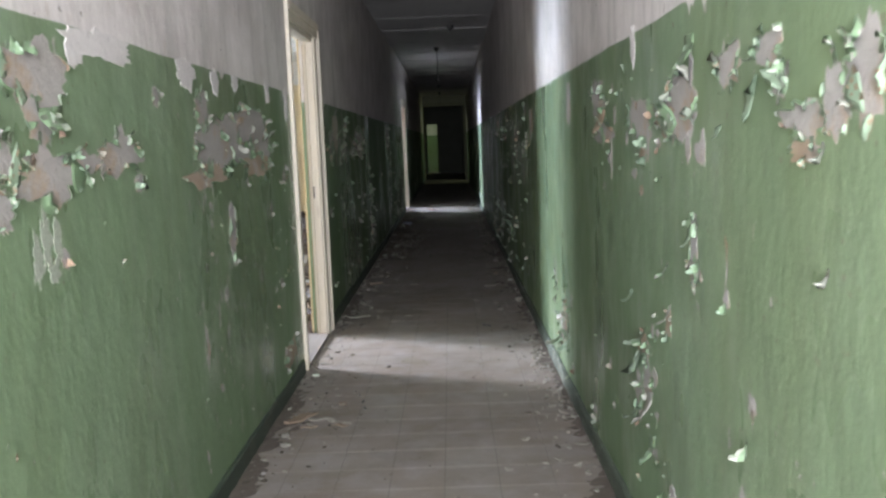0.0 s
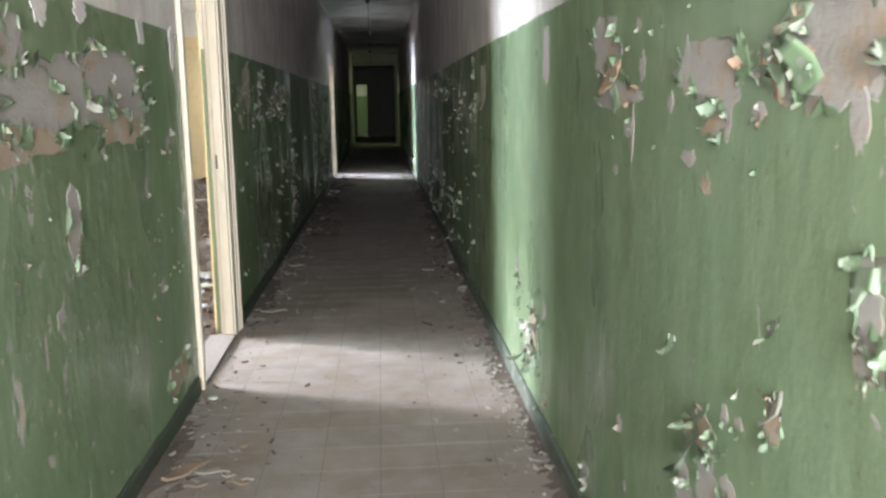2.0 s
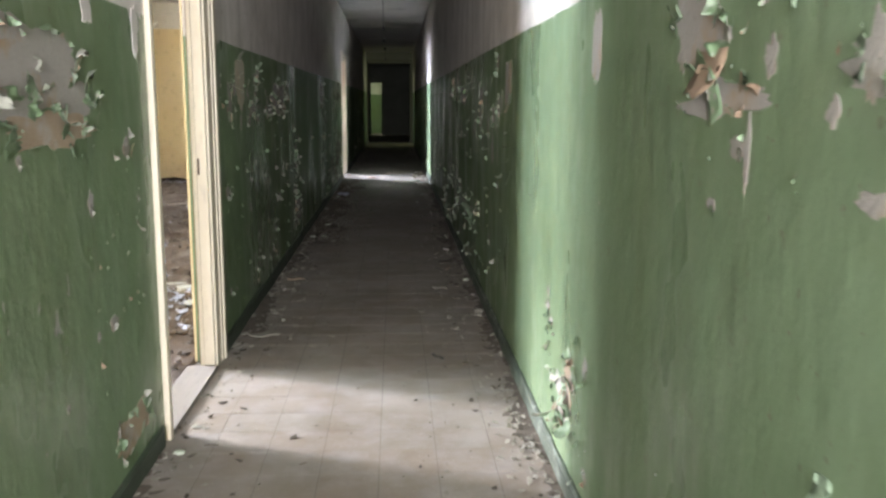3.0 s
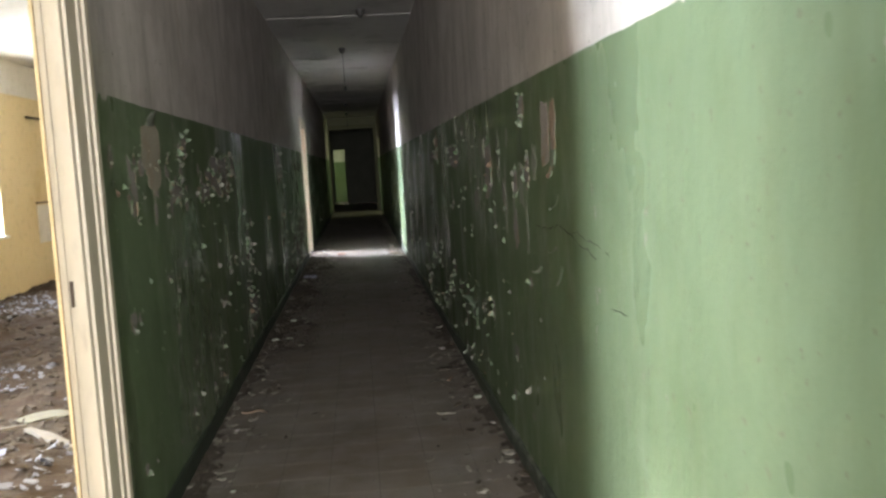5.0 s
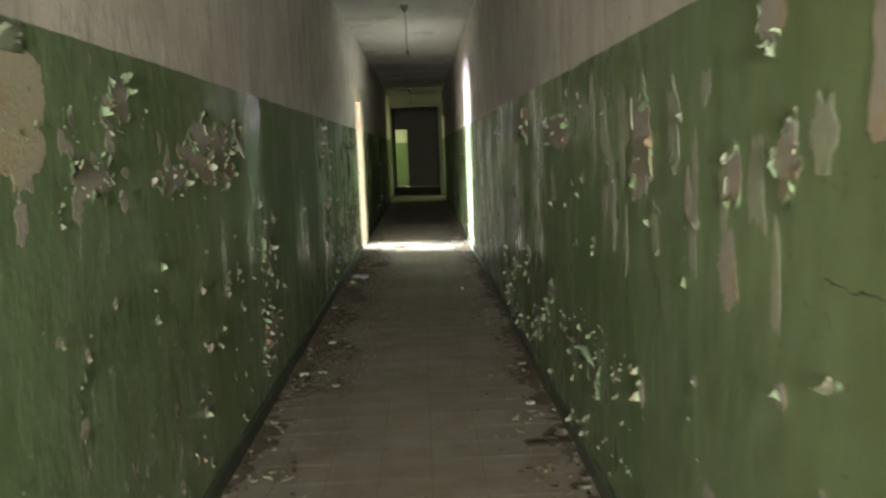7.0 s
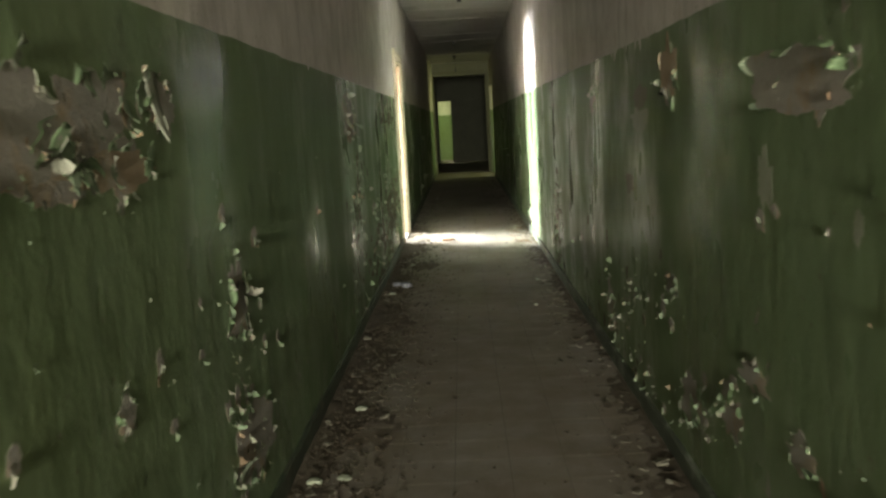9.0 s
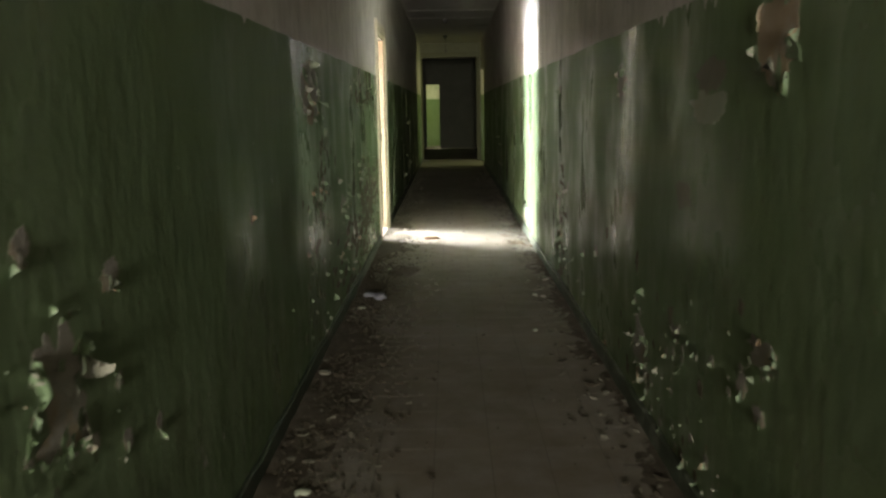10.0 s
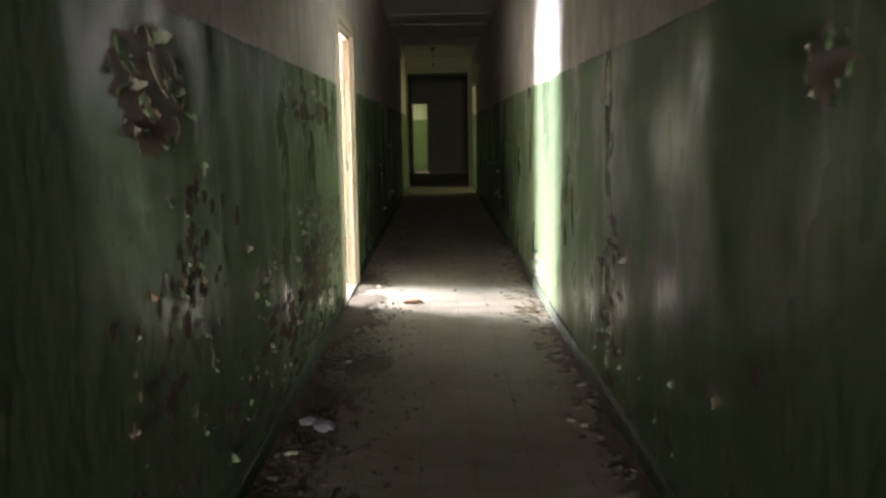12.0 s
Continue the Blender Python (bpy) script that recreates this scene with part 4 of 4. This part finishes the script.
def dirt_bed(name, x0, x1, y0, y1, high, seed, wall_side, step=0.035):
    nx, ny = int((x1 - x0) / step), int((y1 - y0) / step)
    vs, fs = [], []
    for j in range(ny + 1):
        for i in range(nx + 1):
            x, y = x0 + (x1 - x0) * i / nx, y0 + (y1 - y0) * j / ny
            u = (i / nx) if wall_side > 0 else 1 - i / nx
            ends = min(1, (y - y0) / 0.8, (y1 - y) / 0.8)
            h = (noise.fractal(Vector((x * 3, y * 2.0, seed)), 0.9, 2.2, 5) * 0.9 + 0.75 - 1.7 * u) * high * max(ends, 0)
            vs.append((x, y, max(-0.004, h + noise.noise(Vector((x * 22, y * 22, seed))) * 0.006 - 0.002)))
    for j in range(ny):
        for i in range(nx):
            a = j * (nx + 1) + i
            fs.append((a, a + 1, a + nx + 2, a + nx + 1))
    me = bpy.data.meshes.new(name)
    me.from_pydata(vs, [], fs)
    me.materials.append(DRIFT)
    for p in me.polygons:
        p.use_smooth = True
    return tagged(new(name, me), "thin bed of dark dirt drifted against the wall", "dirt", kind="stuff")


dirt_bed("dirt_drift", XL + 0.015, XL + 0.62, 9.5, 18.6, 0.014, 3.1, 1)
dirt_bed("dirt_drift", XR - 0.24, XR - 0.015, 8.0, 19.5, 0.006, 8.4, -1)
dirt_bed("dirt_drift", XL + 0.015, XL + 0.26, 5.95, 9.8, 0.008, 5.4, 1)
dirt_bed("dirt_drift", XL + 0.015, XL + 0.22, 1.0, 4.7, 0.007, 6.7, 1)
dirt_bed("dirt_drift", XR - 0.20, XR - 0.015, 1.6, 8.2, 0.006, 9.9, -1)


def lump(name, x, y, z, sx, sy, sz, mat, label, category, seed, turn=0.0, group=""):
    """A broken piece with an uneven faceted shape."""
    bm = bmesh.new()
    bmesh.ops.create_icosphere(bm, subdivisions=2, radius=1.0)
    for v in bm.verts:
        k = 1 + 0.35 * noise.noise(v.co * 1.7 + Vector((seed, 0, 0)))
        v.co = Vector((v.co.x * sx * k, v.co.y * sy * k, max(v.co.z, -0.6) * sz * k + 0.6 * sz))
    ob = tagged(new(name, mesh_of(name, bm, mat)), label, category, group)
    ob.matrix_basis = pose(x, y, z, 0, 0, turn)
    return ob


def scrap_board(name, x, y, length, width, thick, turn, mat, label, category, tip=0.0, seed=1):
    rnd = random.Random(seed)
    bm = bmesh.new()
    n = 6
    rows = []
    for k in range(n + 1):
        u = k / n - 0.5
        w = width * (1 - 0.55 * abs(u) ** 1.5 * 2) * rnd.uniform(0.8, 1.1)
        rows.append([bm.verts.new((u * length, s * w / 2, t + 0.004 * math.sin(u * 9))) for s, t in ((-1, 0), (1, 0), (1, thick), (-1, thick))])
    for a, b in zip(rows, rows[1:]):
        for i in range(4):
            bm.faces.new((a[i], a[(i + 1) % 4], b[(i + 1) % 4], b[i]))
    bm.faces.new(rows[0][::-1])
    bm.faces.new(rows[-1])
    ob = tagged(new(name, mesh_of(name, bm, mat)), label, category)
    ob.matrix_basis = pose(x, y, 0.002, 0, tip, turn)
    return ob


scrap_board("wood_scrap", -0.80, 3.80, 0.24, 0.06, 0.010, 62, BOARDS, "splintered brown wood scrap beside the skirting", "wood scrap", 3, 1)
scrap_board("wood_scrap", -0.70, 3.78, 0.13, 0.035, 0.005, 5, CHIP, "pale splinter lying on the floor tiles", "wood scrap", 0, 2)
scrap_board("wood_scrap", -0.775, 7.95, 0.13, 0.022, 0.010, 12, BOARDS, "short pale stick beside the skirting", "wood scrap", 0, 3)
scrap_board("wood_scrap", 0.40, 8.35, 0.12, 0.02, 0.008, 70, BOARDS, "short pale stick on the dirty floor", "wood scrap", 0, 4)
scrap_board("wood_scrap", 0.30, 7.6, 0.10, 0.016, 0.006, -8, CHIP, "small pale splinter on the floor", "wood scrap", 0, 5)
scrap_board("wood_scrap", 0.20, 5.85, 0.10, 0.014, 0.008, -55, DARKMETAL, "dark twig lying on the floor tiles", "twig", 0, 6)
scrap_board("wood_scrap", -0.78, 6.35, 0.18, 0.09, 0.006, 30, CHIP, "curled grey flake of board beside the wall", "wood scrap", 2, 7)
rnd = random.Random(77)
for k in range(9):
    scrap_board("wood_scrap", -0.72 + rnd.uniform(-0.14, 0.14), 3.82 + rnd.uniform(-0.22, 0.22), rnd.uniform(0.04, 0.11), rnd.uniform(0.014, 0.04), 0.004, rnd.uniform(0, 180), rnd.choice((BOARDS, CHIP, WOODGREY)), "small broken scrap in a heap beside the skirting", "wood scrap", rnd.uniform(0, 8), 60 + k)
for k, (x, y) in enumerate(((-0.52, 4.05), (-0.55, 4.17), (-0.50, 3.93))):
    scrap_board("twig", x, y, 0.05, 0.008, 0.006, 75 + 20 * k, DARKMETAL, "small dark twig on the floor tiles", "twig", 0, 8 + k)
lump("plaster_lump", -0.81, 14.2, 0, 0.055, 0.04, 0.022, PAPER, "white broken plaster lump on dark dirt", "plaster lump", 1.3, 20, "plaster lumps")
lump("plaster_lump", -0.735, 14.11, 0, 0.052, 0.05, 0.028, PAPER, "white broken plaster lump on dark dirt", "plaster lump", 2.9, 60, "plaster lumps")
lump("plaster_lump", 0.41, 17.88, 0, 0.07, 0.09, 0.03, CHIP, "grey broken plaster lump in the light", "plaster lump", 4.1, 10, "plaster lumps")
lump("brick_piece", -0.43, 16.95, 0, 0.075, 0.045, 0.022, plain("reddish_scrap", (0.24, 0.13, 0.09), (0.34, 0.21, 0.15), 14, 0.9, 0.5), "reddish flat scrap lying in the daylight", "rubble", 5.5, 15)
lump("dirt_clod", 0.424, 7.68, 0, 0.022, 0.020, 0.012, DIRT, "black clod on the floor", "clod", 6.5)
lump("dirt_clod", 0.398, 8.65, 0, 0.055, 0.035, 0.008, DIRT, "flat dark clod on the floor", "clod", 7.5)
rnd = random.Random(5)
for k in range(46):
    left = k % 2 == 0
    y = rnd.uniform(3.0, 18.0)
    x = XL + 0.05 + abs(rnd.gauss(0, 0.14)) if left else XR - 0.05 - abs(rnd.gauss(0, 0.1))
    s = rnd.uniform(0.014, 0.034)
    lump("plaster_piece", x, y, 0, s, s * rnd.uniform(0.6, 1), s * rnd.uniform(0.2, 0.45), rnd.choice((CHIP, PLASTER, CHIP, FLAKE_B)), "small broken piece of plaster on the floor", "plaster piece", k * 1.7, rnd.uniform(0, 180), "broken plaster pieces")
for k in range(26):
    y = rnd.uniform(16.3, 18.3)
    scrap_board("wood_scrap", XR - rnd.uniform(0.05, 0.26), y, rnd.uniform(0.06, 0.2), rnd.uniform(0.012, 0.03), 0.006, rnd.uniform(-40, 40), rnd.choice((CHIP, BOARDS)), "thin splinter in the littered daylit corner", "wood scrap", rnd.uniform(0, 6), 40 + k)


# ---- the littered side rooms ----
def litter_bed(name, x0, x1, y0, y1, seed, step=0.09):
    nx, ny = int((x1 - x0) / step), int((y1 - y0) / step)
    vs, fs = [], []
    for j in range(ny + 1):
        for i in range(nx + 1):
            x, y = x0 + (x1 - x0) * i / nx, y0 + (y1 - y0) * j / ny
            h = 0.07 + 0.10 * noise.fractal(Vector((x * 0.9, y * 0.9, seed)), 0.9, 2.0, 5) + 0.03 * noise.noise(Vector((x * 9, y * 9, seed)))
            h *= min(1.0, 0.15 + (x1 - x) / 0.7)
            vs.append((x, y, max(0.0, h)))
    for j in range(ny):
        for i in range(nx):
            a = j * (nx + 1) + i
            fs.append((a, a + 1, a + nx + 2, a + nx + 1))
    me = bpy.data.meshes.new(name)
    me.from_pydata(vs, [], fs)
    me.materials.append(RUBBLE)
    return tagged(new(name, me), "deep brown litter of rags, earth and rubble on the room floor", "litter", kind="stuff"), vs, nx


bed, bed_v, bed_n = litter_bed("room_litter", XO + 0.01, XB - 0.03, 2.42, 16.28, 2.0)
litter_bed("room_litter", XO + 0.01, XB - 0.03, 16.44, 20.0, 6.0)


def bed_height(x, y):
    step_x = (XB - 0.03 - XO - 0.01) / bed_n
    ny = len(bed_v) // (bed_n + 1) - 1
    i = max(0, min(bed_n, round((x - XO - 0.01) / step_x)))
    j = max(0, min(ny, round((y - 2.42) / (13.86 / ny))))
    return bed_v[j * (bed_n + 1) + i][2]


rnd = random.Random(8)
papers, stones, rags = [], [], []
for k in range(6500):
    x, y = rnd.uniform(XO + 0.1, XB - 0.1), rnd.uniform(4.5, 15.8)
    heap = noise.noise(Vector((x * 0.7, y * 0.5, 4.0)))
    z = bed_height(x, y) + 0.008
    if heap > 0.26 or rnd.random() < 0.012:
        for q in range(2):
            px, py = x + rnd.uniform(-0.12, 0.12), y + rnd.uniform(-0.12, 0.12)
            papers.append((px, py, bed_height(px, py) + 0.008, rnd.choice((0.006, 0.01, 0.016, 0.024, 0.036)) * rnd.uniform(0.7, 1.3), 0.003, 0.6))
    if k % 2:
        stones.append((rnd.uniform(XO + 0.1, XB - 0.05), y, 0, rnd.uniform(0.008, 0.04), 0.015, 0.6))
stones = [(x, y, bed_height(x, y) + 0.002, s, th, t) for x, y, z, s, th, t in stones]
scraps("scattered_papers", PAPER, papers, "scattered soiled white papers on the littered floor")
scraps("room_rubble", plain("room_rubble_bits", (0.045, 0.030, 0.021), (0.13, 0.098, 0.08), 11, 0.95, 0.4, islands=True), stones, "broken rubble and plaster on the room floor")
for k in range(18):
    x, y = rnd.uniform(XO + 0.3, XB - 0.3), rnd.uniform(5.0, 15)
    ob = scrap_board("wood_scrap", x, y, rnd.uniform(0.3, 0.9), rnd.uniform(0.04, 0.09), 0.018, rnd.uniform(0, 180), WOODGREY, "broken board on the littered room floor", "wood scrap", 0, 90 + k)
    ob.location.z = bed_height(x, y) + 0.02

rnd = random.Random(15)
for k, (x, y, w) in enumerate(((-1.67, 7.74, 0.13), (-1.50, 7.55, 0.10), (-1.31, 6.86, 0.07), (-1.95, 8.05, 0.14), (-1.45, 8.2, 0.10), (-2.1, 7.5, 0.09))):
    lump("plaster_slab", x, y, bed_height(x, y), w, w * 0.7, 0.014, CHIP, "broken pale slab of plaster on the littered floor", "plaster slab", k * 2.3, rnd.uniform(0, 180), "plaster slabs")
bm = bmesh.new()
tube(bm, [(0, 0, 0.0), (0, 0, -0.22), (0.02, 0.0, -0.30), (0.09, 0.0, -0.36), (0.20, 0.0, -0.37)], 0.045, 12)
ob = tagged(new("pipe_elbow", mesh_of("pipe_elbow", bm, WINPAINT)), "white painted pipe elbow hanging below the room ceiling", "pipe")
ob.location = (XO + 0.32, 15.9, CEIL - 0.012)

# pale sheet mark, shelf cleats on the yellow wall
bm = bmesh.new()
box(bm, 0, 0.006, -0.22, 0.22, -0.25, 0.25, 0.002)
ob = tagged(new("paper_sheet", mesh_of("paper_sheet", bm, WHITE)), "pale paper sheet stuck on the yellow wall", "paper sheet")
ob.location = (XO, 15.15, 0.86)
for y, z, w in ((15.15, 1.14, 0.5), (15.1, 2.25, 0.55)):
    bm = bmesh.new()
    box(bm, 0, 0.035, -w / 2, w / 2, -0.012, 0.012, 0.004)
    ob = tagged(new("wall_cleat", mesh_of("wall_cleat", bm, METAL)), "thin dark shelf cleat fixed to the yellow wall", "shelf cleat")
    ob.location = (XO, y, z)


# ---- floor tiles, last ----
TS = 0.217
tile_mesh = []
for k in range(4):
    bm = bmesh.new()
    box(bm, -TS / 2 + 0.0011, TS / 2 - 0.0011, -TS / 2 + 0.0011, TS / 2 - 0.0011, -0.012, 0.0)
    tile_mesh.append(mesh_of("tile", bm, TILE))
rnd = random.Random(2)
jv, jf = [], []
for j in range(int((37.5 + 1.9) / TS)):
    y = -1.9 + TS * (j + 0.5)
    for i in range(7):
        x = -0.953 + TS * (i + 0.5)
        dz, rx, ry = rnd.uniform(-0.0003, 0), 0.0, 0.0
        if 2.6 < y < 11.6:
            ob = new("tile", tile_mesh[rnd.randrange(4)])
            ob.location, ob.rotation_euler = (x, y, dz), (rx, ry, 0)
            ob.parent = floor
        else:
            o, h = len(jv), TS / 2 - 0.0011
            for zz in (-0.012, dz):
                jv += [(x - h, y - h, zz), (x + h, y - h, zz), (x + h, y + h, zz), (x - h, y + h, zz)]
            jf += [(o + 4, o + 5, o + 6, o + 7)] + [(o + a, o + (a + 1) % 4, o + 4 + (a + 1) % 4, o + 4 + a) for a in range(4)]
me = bpy.data.meshes.new("tiles")
me.from_pydata(jv, [], jf)
me.materials.append(TILE)
ob = new("tiles", me)
ob.parent = floor
tagged(ob, "dusty square floor tiles", kind="stuff")
